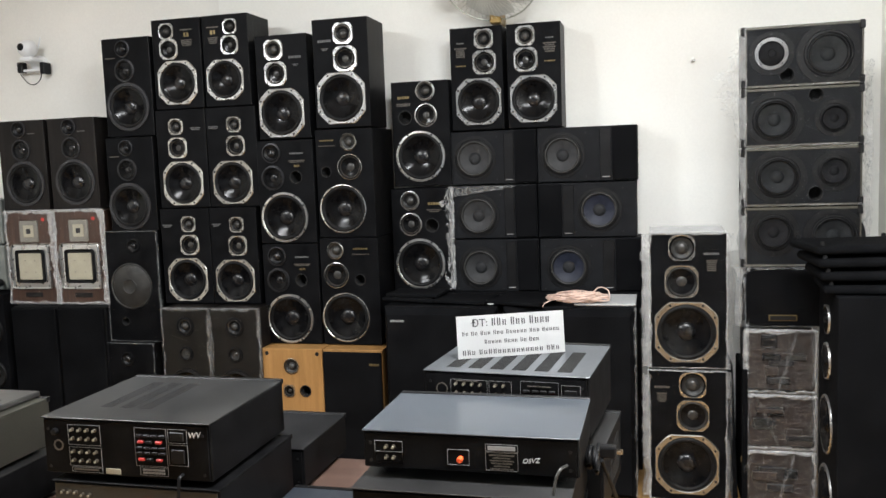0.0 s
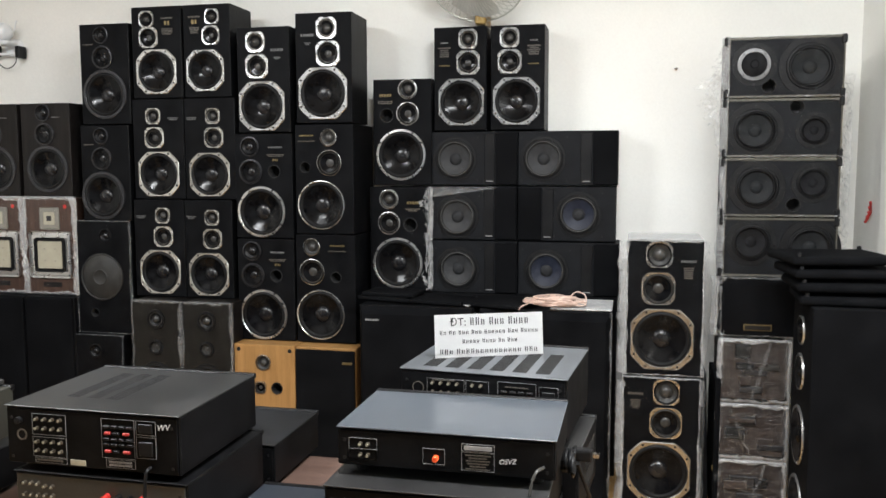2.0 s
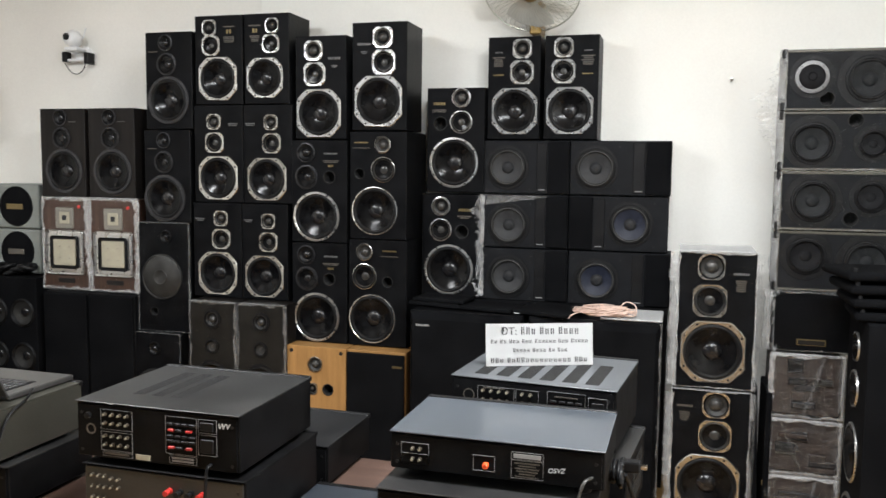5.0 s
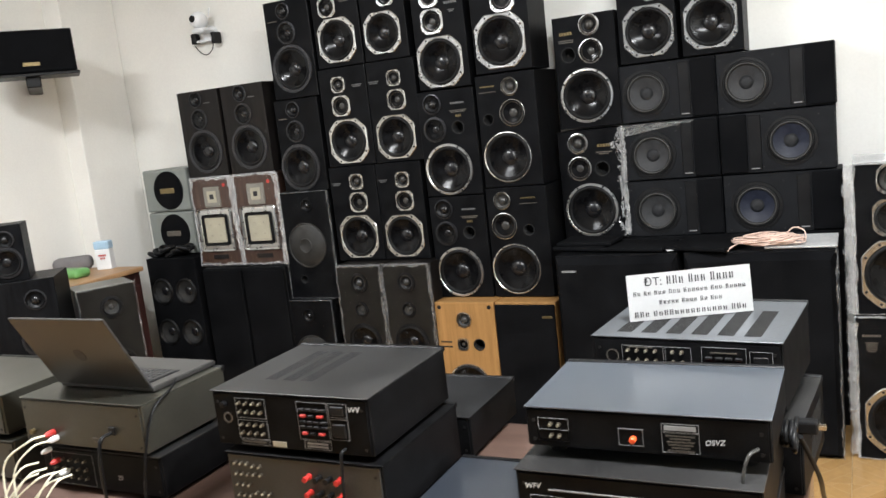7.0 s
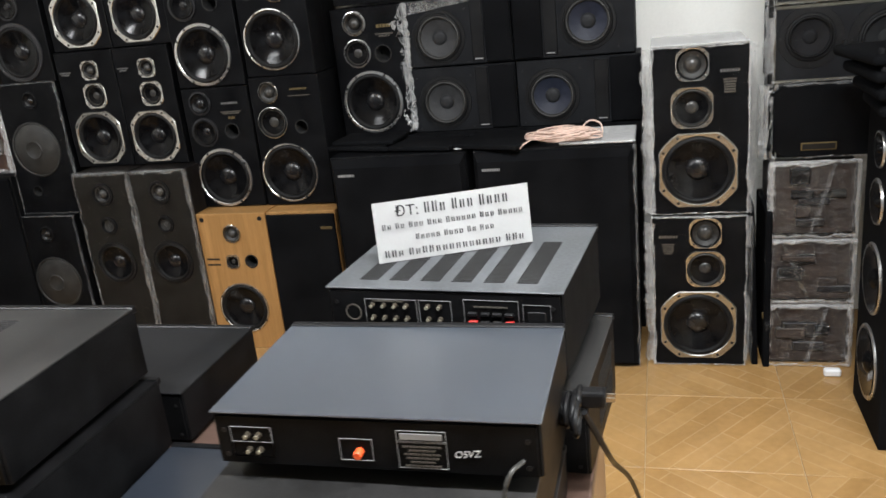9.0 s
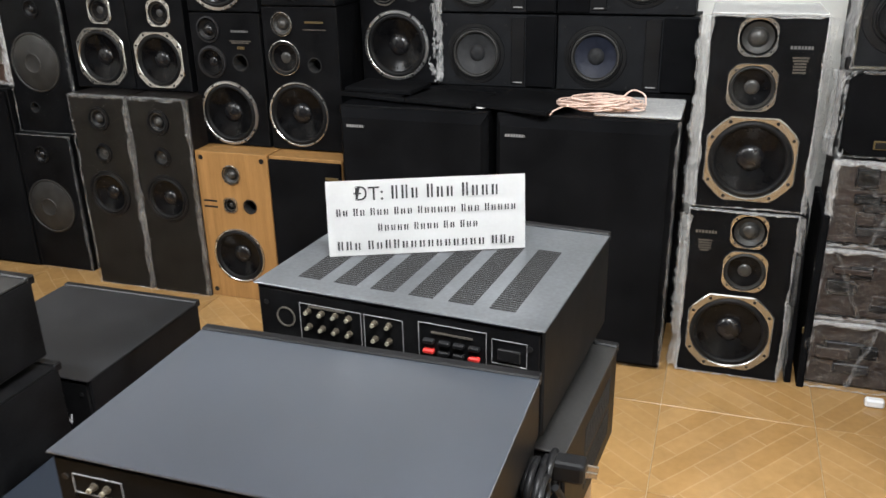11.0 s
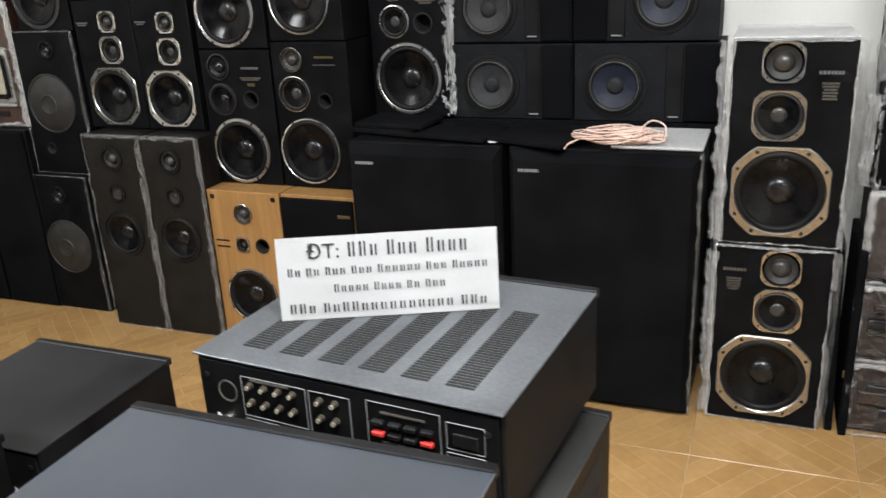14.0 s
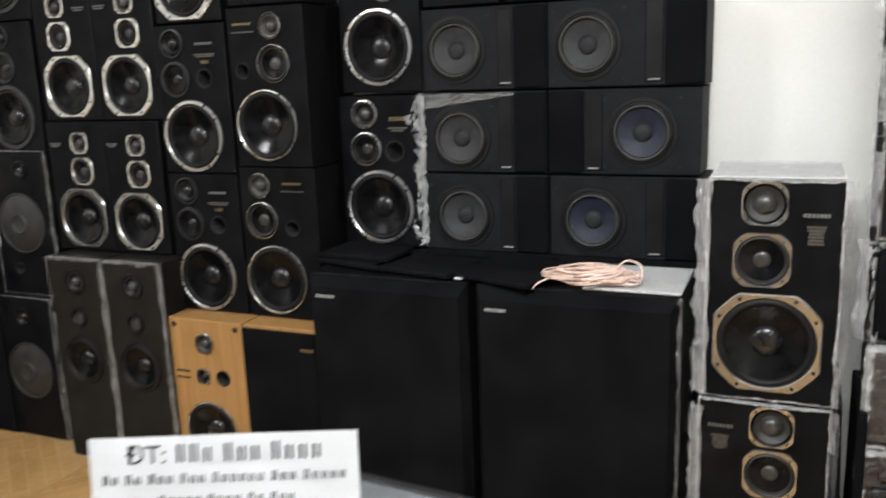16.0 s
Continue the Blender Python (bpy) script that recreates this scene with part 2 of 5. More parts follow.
def tile_material():
    """Tan floor tile printed with slanting wood strips."""
    mat = shader("wood_print_floor_tile", (0.372, 0.226, 0.091), 0.2, vary=0.15, scale=5, fine=34, bump=0.006, each=0.05)
    n, l = mat.node_tree.nodes, mat.node_tree.links
    b = n["Principled BSDF"]
    src = b.inputs["Base Color"].links[0].from_socket
    tc, mp, br = n.new("ShaderNodeTexCoord"), n.new("ShaderNodeMapping"), n.new("ShaderNodeTexBrick")
    mp.inputs["Rotation"].default_value = (0, 0, radians(38))
    wob, add = n.new("ShaderNodeTexNoise"), n.new("ShaderNodeVectorMath")
    wob.inputs["Scale"].default_value, wob.inputs["Detail"].default_value = 3.2, 1
    add.operation = "MULTIPLY_ADD"
    add.inputs[1].default_value = (0.02, 0.02, 0)
    l.new(tc.outputs["Object"], wob.inputs["Vector"])
    l.new(wob.outputs["Color"], add.inputs[0])
    l.new(tc.outputs["Object"], add.inputs[2])
    l.new(add.outputs[0], mp.inputs[0])
    l.new(mp.outputs[0], br.inputs["Vector"])
    br.inputs["Scale"].default_value = 1.0
    br.inputs["Brick Width"].default_value, br.inputs["Row Height"].default_value = 0.27, 0.064
    br.inputs["Mortar Size"].default_value, br.inputs["Mortar Smooth"].default_value = 0.0045, 1.0
    br.inputs["Color1"].default_value, br.inputs["Color2"].default_value = (0.87, 0.82, 0.73, 1), (1.03, 1.02, 1.0, 1)
    br.inputs["Mortar"].default_value = (1.1, 1.14, 1.25, 1)
    mx = n.new("ShaderNodeMix")
    mx.data_type, mx.blend_type = "RGBA", "MULTIPLY"
    mx.inputs[0].default_value = 1.0
    l.new(src, mx.inputs[6])
    l.new(br.outputs[0], mx.inputs[7])
    l.new(mx.outputs[2], b.inputs["Base Color"])
    return mat


M_TILE = tile_material()

# ---- mesh tools ----
MESHES = {}


def mesh_of(bm, mat, smooth=0.0, name="mesh"):
    me = bpy.data.meshes.new(name)
    bmesh.ops.recalc_face_normals(bm, faces=bm.faces)
    bm.to_mesh(me)
    bm.free()
    me.materials.append(mat)
    if smooth:
        me.shade_smooth()
        me.set_sharp_from_angle(angle=radians(smooth))
    return me


def part(name, bm, mat, parent=None, label="", at=None, smooth=0.0):
    """One mesh object under a thing or a part; bm may be a shared mesh."""
    me = bm if isinstance(bm, bpy.types.Mesh) else mesh_of(bm, mat, smooth, name)
    ob = new(name, me)
    ob.parent = parent
    if at is not None:
        ob.location = at
    if label:
        ob["label"] = label
    return ob


def thing(name, label, category, m, group=""):
    ob = new(name)
    ob.empty_display_size = 0.05
    ob.matrix_world = m
    return tagged(ob, label, category, group)


def solid(name, bm, mat, label, category, m=None, group="", kind="", smooth=0.0):
    ob = new(name, mesh_of(bm, mat, smooth, name))
    if m is not None:
        ob.matrix_world = m
    return tagged(ob, label, category, group, kind)


def box(x0, x1, y0, y1, z0, z1, bevel=0.0, bm=None, seg=1):
    """A box, with chamfered edges if asked."""
    own = bmesh.new()
    vs = [own.verts.new((x, y, z)) for x in (x0, x1) for y in (y0, y1) for z in (z0, z1)]
    for f in ((0, 1, 3, 2), (4, 6, 7, 5), (0, 4, 5, 1), (2, 3, 7, 6), (0, 2, 6, 4), (1, 5, 7, 3)):
        own.faces.new([vs[i] for i in f])
    if bevel:
        bmesh.ops.bevel(own, geom=own.edges[:], offset=bevel, segments=seg, affect="EDGES", profile=0.5)
    if bm is None:
        return own
    me = bpy.data.meshes.new("t")
    own.to_mesh(me)
    own.free()
    bm.from_mesh(me)
    bpy.data.meshes.remove(me)
    return bm


def lathe(profile, n=32, closed_centre=True):
    """Turn (radius, outwards) pairs round the axis that looks out along -y."""
    bm = bmesh.new()
    rings = []
    for r, o in profile:
        if r < 1e-6:
            rings.append([bm.verts.new((0, -o, 0))])
        else:
            rings.append([bm.verts.new((r * math.cos(2 * math.pi * k / n), -o, r * math.sin(2 * math.pi * k / n))) for k in range(n)])
    for a, b in zip(rings, rings[1:]):
        for k in range(n):
            q = [a[k % len(a)], a[(k + 1) % len(a)], b[(k + 1) % len(b)], b[k % len(b)]]
            q = list(dict.fromkeys(q))
            if len(q) > 2:
                bm.faces.new(q)
    return bm


def plate(half, cut, hole, thick, n=32, bev=0.0025):
    """A square plate with cut corners, a round hole and a chamfered rim, its back at y = 0."""
    bm = bmesh.new()

    def ring(h, c, y):
        out = []
        for k in range(n):
            a = 2 * math.pi * k / n
            ca, sa = math.cos(a), math.sin(a)
            r = min(h / max(abs(ca), abs(sa)), c / (abs(ca) + abs(sa))) if c else h
            out.append(bm.verts.new((r * ca, -y, r * sa)))
        return out
    bev = min(0.005, 0.3 * (half - hole))
    loops = [ring(half, cut, 0), ring(half, cut, thick * 0.45), ring(half - bev, cut - 1.4 * bev, thick), ring(hole + bev, 0, thick * 0.93), ring(hole, 0, thick * 0.35), ring(hole, 0, -0.004)]
    for a, b in zip(loops, loops[1:]):
        for k in range(n):
            bm.faces.new((a[k], a[(k + 1) % n], b[(k + 1) % n], b[k]))
    return bm


def tube(points, radius, n=6):
    """A round cable through points."""
    bm = bmesh.new()
    pts = [Vector(p) for p in points]
    rings = []
    for i, p in enumerate(pts):
        d = (pts[min(i + 1, len(pts) - 1)] - pts[max(i - 1, 0)]).normalized()
        u = d.orthogonal().normalized() if abs(d.z) > 0.95 else d.cross(Vector((0, 0, 1))).normalized()
        v = d.cross(u)
        rings.append([bm.verts.new(p + radius * (math.cos(2 * math.pi * k / n) * u + math.sin(2 * math.pi * k / n) * v)) for k in range(n)])
    for a, b in zip(rings, rings[1:]):
        for k in range(n):
            bm.faces.new((a[k], a[(k + 1) % n], b[(k + 1) % n], b[k]))
    bm.faces.new(rings[0]), bm.faces.new(rings[-1])
    return bm


def spline(knots, per=8):
    """A smooth line through knots."""
    k = [Vector(p) for p in knots]
    k = [k[0] * 2 - k[1]] + k + [k[-1] * 2 - k[-2]]
    out = []
    for i in range(1, len(k) - 2):
        for s in range(per):
            t = s / per
            a, b, c, d = k[i - 1:i + 3]
            out.append(0.5 * ((2 * b) + (c - a) * t + (2 * a - 5 * b + 4 * c - d) * t * t + (3 * b - a - 3 * c + d) * t ** 3))
    return out + [k[-2]]


def once(key, make, mat, smooth=40.0):
    if key not in MESHES:
        MESHES[key] = mesh_of(make(), mat, smooth, key[0])
    return MESHES[key]


def bars(parent, name, x, z, w, rows, mat, y=-0.0015, height=0.006, gap=0.5, label=""):
    """Unreadable small print: rows of short plain bars centred on x, from z down."""
    rng = random.Random(round(x * 911 + z * 577 + w * 313))
    for i in range(rows):
        bm = bmesh.new()
        wide = w * (1.0 if i == 0 else rng.uniform(0.6, 1.0))
        x0, end = x - wide / 2, x + wide / 2
        zc = z - i * height * (1 + gap)
        while x0 < end:
            ww = min(rng.uniform(0.5, 0.9) * height, end - x0)
            box(x0, x0 + ww, y, y + 0.001, zc - height / 2, zc + height / 2, bm=bm)
            x0 += ww + 0.28 * height
        part(name, bm, mat, parent, label)


# ---- loudspeakers ----
STYLE = {  # frame metal, hole share of the frame, cone, dust cap
    "sqd": (M_SILVER, 0.84, M_CONE, M_CAP), "disc": (M_DISC, 0.76, M_MATTE, M_MATTE), "dusk": (M_FOAM, 0.9, M_DUSK, M_DUSK), "oct": (M_SILVER, 0.905, M_CONE, M_CAP), "goct": (M_GOLDF, 0.905, M_CONE, M_CAP), "sq": (M_SILVER, 0.82, M_CONE, M_CAP), "gsq": (M_GOLDF, 0.82, M_CONE, M_CAP),
    "ring": (M_SILVER, 0.9, M_CONE, M_CAP), "okq": (M_GOLDF, 0.9, M_CONE, M_CAP), "dark": (M_DKRING, 0.86, M_CONE, M_CAP), "thin": (M_GOLDF, 0.93, M_CONE, M_CAP), "paper": (M_FOAM, 0.93, M_PAPER, M_PAPERCAP),
    "blue": (M_FOAM, 0.93, M_BLUE, M_PAPERCAP), "grille": (M_GREYMESH, 0.93, M_GREYMESH, M_GREYMESH), "faded": (M_BLKPL, 0.78, M_GREYMESH, M_CAPG), "faddk": (M_BLKPL, 0.88, M_CONE, M_CAP), "matte": (M_FOAM, 0.9, M_MATTE, M_MATTE), "pale": (M_FOAM, 0.95, M_GREYMESH, M_CAP),
}


def driver(parent, kind, x, z, r, style):
    """Woofer, midrange, tweeter or port: the frame, with surround, cone, cap and screws under it. Returns the hole's radius."""
    r = round(r, 4)
    if kind == "port":
        bm = lathe([(r * 1.12, 0.0), (r * 1.1, 0.003), (r, 0.003), (r * 0.94, 0), (r * 0.9, -0.07), (0, -0.07)], 24)
        # the shade down the port is put into its black colour
        part("port", bm, M_VENT, parent, "round black bass port", (x, 0, z), 40)
        return r * 0.94
    metal, share, cone, cap = STYLE[style]
    ri = r * share
    n = 40 if r > 0.07 else 28
    if style in ("oct", "goct", "sq", "gsq", "okq", "sqd"):
        cut = r * (1.56 if style in ("oct", "goct") else 1.62)
        me = once(("frame", style, r), lambda: plate(r, cut, ri, 0.007, 40), metal, 30)
    else:
        me = once(("frame", style, r), lambda: lathe([(r, 0), (r, 0.003), (r * 0.985, 0.006), (ri * 1.02, 0.007), (ri, 0.005), (ri * 0.99, -0.004)], n), metal, 40)
    fr = part(kind, me, None, parent, "", (x, 0, z))
    if kind != "woofer" and style in ("sq", "gsq", "ring", "faded", "thin"):
        part("trim_ring", once(("trim", style, r), lambda: lathe([(ri * 0.93, -0.001), (ri * 0.91, 0.0035), (ri * 0.84, 0.003), (ri * 0.80, -0.004)], 28), M_TRIM if style != "faded" else M_CAPG, 50), None, fr, "dull metal inner ring")
    deep = 0.24 if kind == "woofer" else 0.18
    if style in ("grille", "disc"):
        part("mesh_cover", once(("cover", style, r), lambda: lathe([(ri, 0.002), (ri * 0.8, 0.012), (ri * 0.36, 0.018), (ri * 0.33, 0.022), (ri * 0.26, 0.018), (0, 0.019)], n), cone, 40), None, fr, "perforated round cover")
    elif kind == "tweeter":
        part("surround", once(("tsur", style, r), lambda: lathe([(ri * 0.9, 0.003), (ri * 0.72, -0.004), (ri * 0.58, -0.007), (ri * 0.52, -0.003), (ri * 0.46, -0.006)], 28), M_GREYMESH if style in ("okq", "thin") else M_BLKPL, 40), None, fr)
        part("dome", once(("dome", style, r), lambda: lathe([(ri * 0.5, -0.008), (ri * 0.46, 0.0), (ri * 0.3, 0.006), (ri * 0.12, 0.009), (0, 0.0095)], 28), M_CAPG if style in ("sq", "gsq", "okq", "sqd", "faded", "ring", "thin") else M_CAP, 60), None, fr)
    else:
        part("surround", once(("sur", style, r), lambda: lathe([(ri, 0.001), (ri * 0.97, 0.006), (ri * 0.92, 0.008), (ri * 0.87, 0.005), (ri * 0.84, -0.003)], n), M_FOAM if style not in ("paper", "blue", "okq") else M_GREYMESH, 60), None, fr)
        part("cone", once(("cone", style, kind, r), lambda: lathe([(ri * 0.845, -0.003), (ri * 0.6, -deep * ri * 0.5), (ri * 0.28, -deep * ri), (ri * 0.2, -deep * ri)], n), cone, 60), None, fr)
        part("dust_cap", once(("cap", style, kind, r), lambda: lathe([(ri * 0.345, -deep * ri * 0.93), (ri * 0.31, -deep * ri * 0.66), (ri * 0.21, -deep * ri * 0.45), (ri * 0.1, -deep * ri * 0.36), (0, -deep * ri * 0.34)], 28), cap if kind == "woofer" or style in ("dark", "matte") else M_CAPG, 60), None, fr)
    if style in ("oct", "goct", "sq", "gsq", "okq", "sqd", "ring", "thin", "disc"):
        big = kind == "woofer"
        sr = 0.0056 if big else 0.0034
        sm = once(("screw", sr), lambda: lathe([(sr, 0), (sr, 0.0015), (sr * 0.5, 0.0022), (0, 0.0012)], 8), M_SCREW if style != "thin" else M_STEEL, 30)
        count = 8 if big else 4
        for k in range(count):
            a = math.radians(45 + 90 * (k // 2) + (15 if k % 2 else -15)) if big else math.radians(45 + 90 * k)
            d = 0.5 * (r + ri) if style in ("ring", "thin", "disc") else (r * 1.015 if big else r * 1.0)
            part("screw", sm, None, fr, "", (d * math.cos(a), -0.006, d * math.sin(a)))
    return ri * 0.985


def cabinet(parent, w, h, d, holes, side, front, c=0.003, name="cabinet"):
    """A box with a chamfered front rim and real round holes in the front baffle; front at y = 0."""
    bm = bmesh.new()
    v = bm.verts.new
    xs, zs = {-w / 2 + c, w / 2 - c}, {c, h - c}
    for x, z, r in holes:
        s = r * 1.03
        xs |= {max(x - s, -w / 2 + c), min(x + s, w / 2 - c)}
        zs |= {z - s, z + s}
    xs, zs = sorted(xs), sorted(zs)
    for x0, x1 in zip(xs, xs[1:]):
        for z0, z1 in zip(zs, zs[1:]):
            mx, mz = (x0 + x1) / 2, (z0 + z1) / 2
            if x1 - x0 > 1e-5 and z1 - z0 > 1e-5 and not any(abs(mx - x) < r * 1.03 and abs(mz - z) < r * 1.03 for x, z, r in holes):
                bm.faces.new((v((x0, 0, z0)), v((x1, 0, z0)), v((x1, 0, z1)), v((x0, 0, z1))))
    n = 32
    for x, z, r in holes:
        o, i, j = [], [], []
        for k in range(n):
            ca, sa = math.cos(2 * math.pi * k / n), math.sin(2 * math.pi * k / n)
            s = r * 1.03 / max(abs(ca), abs(sa))
            o.append(v((x + s * ca, 0, z + s * sa)))
            i.append(v((x + r * ca, 0, z + r * sa)))
            j.append(v((x + r * ca, 0.015, z + r * sa)))
        for k in range(n):
            bm.faces.new((o[k], o[(k + 1) % n], i[(k + 1) % n], i[k]))
            bm.faces.new((i[k], i[(k + 1) % n], j[(k + 1) % n], j[k]))
    for f in bm.faces:
        f.material_index = 1
    loops = []
    for dx, y in ((c, 0), (0, c), (0, d - c), (c, d)):
        X, Z0, Z1 = w / 2 - dx, dx, h - dx
        loops.append([v((-X, y, Z0)), v((X, y, Z0)), v((X, y, Z1)), v((-X, y, Z1))])
    for a, b in zip(loops, loops[1:]):
        for k in range(4):
            bm.faces.new((a[k], a[(k + 1) % 4], b[(k + 1) % 4], b[k]))
    bm.faces.new(loops[-1])
    bmesh.ops.remove_doubles(bm, verts=bm.verts[:], dist=1e-5)
    me = mesh_of(bm, side, 0, name)
    me.materials.append(front)
    return part(name, me, None, parent)


def film_wrap(parent, w, h, d, mat=None, seed=0, edge=0.02, y0=-0.008, rough=0.006, sides=(0, 1, 2, 3)):
    """Stretch film round a box: a thin creased skin and bunched white ridges along its front rim."""
    rng = random.Random(seed)
    bm = box(-w / 2 - 0.004, w / 2 + 0.004, y0, d + 0.004, 0.002, h + 0.004)
    bmesh.ops.subdivide_edges(bm, edges=bm.edges[:], cuts=9, use_grid_fill=True)
    for vert in bm.verts:
        p = vert.co
        q = noise.noise_vector(p * 9 + Vector((seed, 0, 0)))
        vert.co = p + Vector((q.x, -abs(q.y), q.z * 0.5)) * rough
    part("film_wrap", bm, mat or M_FILM, parent, "clear stretch film wrapped round", smooth=60)
    for (ax, az, bx, bz) in [((-1, 0, -1, 1), (1, 0, 1, 1), (-1, 0, 1, 0), (-1, 1, 1, 1))[k] for k in sides]:
        flat = az == bz
        m, across, swell = int((w if flat else h) / .009), 5, 0.5
        sgn = (1 if az else -1) if flat else ax
        bm = bmesh.new()
        grid = []
        for k in range(m + 1):
            t = k / m
            swell = 0.72 * swell + 0.28 * rng.random()
            wide = edge * (0.25 + 2.0 * max(0, swell - .15)) * (0.75 if flat else 1)
            row = []
            for j in range(across):
                u = j / (across - 1)
                off = edge * .25 - wide * u
                y = y0 + .012 * max(0, 1 - 2.2 * u) + rng.uniform(-.004, .002)
                if flat:
                    row.append(bm.verts.new(((ax + (bx - ax) * t) * (w / 2 + .004), y, az * h + sgn * off + rng.uniform(-.002, .002))))
                else:
                    row.append(bm.verts.new((ax * (w / 2 + .004) + sgn * off + rng.uniform(-.002, .002), y, h * t)))
            grid.append(row)
        for a, b in zip(grid, grid[1:]):
            for j in range(across - 1):
                bm.faces.new((a[j], a[j + 1], b[j + 1], b[j]))
        part("film_fold", bm, M_FILMR if edge > .0185 or edge == .009 else M_FILMTORN, parent, "crumpled whitish fold of film", smooth=25)


def film_ribbon(parent, x, z0, z1, wide, seed, lean=0.0, depth=0.03, mat=None):
    """A crumpled strip of gathered film down one side of a box."""
    rng = random.Random(seed)
    bm = bmesh.new()
    rows_up, across = int((z1 - z0) / 0.011), 7
    grid = []
    w = wide
    for k in range(rows_up + 1):
        z = z0 + (z1 - z0) * k / rows_up
        w = 0.75 * w + 0.25 * wide * rng.uniform(0.45, 1.5)
        shift = 0.008 * noise.noise(Vector((seed, 0, z * 14)))
        grid.append([bm.verts.new((x + shift + lean * (z - z0) - w * i / (across - 1), depth * i / (across - 1) - 0.006 + rng.uniform(-0.006, 0.006) - 0.012 * (i % 2), z + rng.uniform(-0.004, 0.004))) for i in range(across)])
    for a, b in zip(grid, grid[1:]):
        for i in range(across - 1):
            bm.faces.new((a[i], a[i + 1], b[i + 1], b[i]))
    part("film_fold", bm, mat or M_FILMR, parent, "crumpled whitish fold of film", smooth=35)


def speaker(name, label, x, y, z, w, h, d, drivers, side=None, front=None, rz=0.0, badges=(), wrap=None, group="stacked loudspeakers", lean=0.0, inset=0.0):
    """A loudspeaker standing at z with its front, width w, centred on x at y. Drivers: kind, share from the left, share from the top, radius as a share of w, style."""
    top = thing(name, label, "speaker", pose(x, y, z, lean, 0, rz), group)
    holes = []
    for kind, fx, fz, fr, style in drivers:
        px, pz = (fx - 0.5) * w - inset, (1 - fz) * h
        if kind in ("woofer", "midrange", "tweeter", "port"):
            holes.append((px, pz, driver(top, kind, px, pz, fr * w * (.96 if style in ("oct", "goct", "sq", "gsq", "okq", "sqd") else 1), style)))
    cabinet(top, w, h, d, holes, side or M_ASH, front or M_BAFFLE)
    for fx, fz, fw, rows, mat, hh in badges:
        bars(top, "badge", (fx - 0.5) * w, (1 - fz) * h, fw * w, rows, M_MARK if mat is M_LABEL else mat, height=hh, label="small printed maker's mark")
    if wrap is not None:
        film_wrap(top, w, h, d, wrap[1], wrap[0], edge=wrap[2])
    return top


def mirror(drivers):
    return [(k, 1 - fx, fz, fr, st) for k, fx, fz, fr, st in drivers]


# ---- room ----
BACK, LEFT, RIGHT, FRONT, HIGH = 5.06, -4.12, 1.665, -2.0, 3.2


def structure(name, bm, mat, label):
    return solid(name, bm, mat, label, name.split("_")[0], kind="structure")


structure("wall_north", box(LEFT - 0.15, -1.86, BACK, BACK + 0.15, 0, HIGH), M_WALL, "cream painted plaster back wall behind the speakers")
structure("wall_north_east", box(-1.86, RIGHT + 0.15, BACK - 0.03, BACK + 0.15, 0, HIGH), M_WALLW, "back wall behind the speakers, its paint whitened where brightly lit")
structure("wall_west", box(LEFT - 0.15, LEFT, FRONT, BACK, 0, HIGH), M_WALL, "cream painted side wall beside the wooden cupboard")
structure("wall_east", box(RIGHT, RIGHT + 0.15, FRONT, BACK - 0.03, 0, HIGH), M_WALLW, "off-white painted side wall")
structure("pilaster_corner", box(LEFT, LEFT + 0.16, BACK - 0.45, BACK, 0, HIGH, 0.006), M_WALL, "cream plastered corner column")
# unseen wall added behind the camera, dark to dim reflections, opening made up
bm = box(LEFT - 0.15, -2.1, FRONT - 0.15, FRONT, 0, HIGH)
box(0.3, RIGHT + 0.15, FRONT - 0.15, FRONT, 0, HIGH, bm=bm)
box(-2.1, 0.3, FRONT - 0.15, FRONT, 2.35, HIGH, bm=bm)
structure("wall_south", bm, M_DIMWALL, "unseen dark grey closing wall with an opening, added to dim reflections")
structure("ceiling", box(LEFT - 0.15, RIGHT + 0.15, FRONT - 0.15, BACK + 0.15, HIGH, HIGH + 0.1), M_CEIL, "white painted ceiling")
floor = structure("floor", box(LEFT - 0.15, RIGHT + 0.15, FRONT - 0.15, BACK + 0.15, -0.1, -0.004), M_GROUT, "tan tiled floor with a wood-strip print")

# ---- the left-hand stacks ----
YF = 4.66
DARK3 = [("tweeter", .47, .11, .155, "dark"), ("midrange", .49, .33, .21, "dark"), ("woofer", .52, .70, .45, "dark")]
DARK3B = [("tweeter", .46, .11, .155, "dark"), ("midrange", .46, .345, .21, "dark"), ("woofer", .47, .738, .45, "dark")]
for x, z, h, set_ in ((-2.25, 1.839, 0.546, DARK3), (-2.27, 1.307, 0.53, DARK3B)):
    speaker("bookshelf_speaker", "black three-way speaker with dark driver rings, stacked", x, YF, z, 0.30, h - 0.004, 0.30, set_, badges=[(.17, .2, .2, 1, M_DIMLABEL, .006)], inset=.009)
TE = [("tweeter", .34, .135, .155, "sqd"), ("midrange", .37, .335, .195, "sqd"), ("woofer", .51, .71, .42, "oct")]
speaker("bookshelf_speaker", "black three-way speaker with silver octagonal frames", -1.93, YF, 1.975, 0.295, 0.485, 0.33, TE, badges=[(.72, .13, .24, 1, M_DIMLABEL, .007), (.72, .185, .1, 1, M_GOLD, .022), (.72, .245, .22, 4, M_DIMLABEL, .006)], inset=.009)
speaker("bookshelf_speaker", "black three-way speaker with silver octagonal frames", -1.635, YF, 1.975, 0.27, 0.485, 0.26, mirror(TE), badges=[(.24, .13, .26, 1, M_DIMLABEL, .007), (.24, .185, .11, 1, M_GOLD, .022), (.24, .245, .22, 4, M_DIMLABEL, .006)], inset=.009)
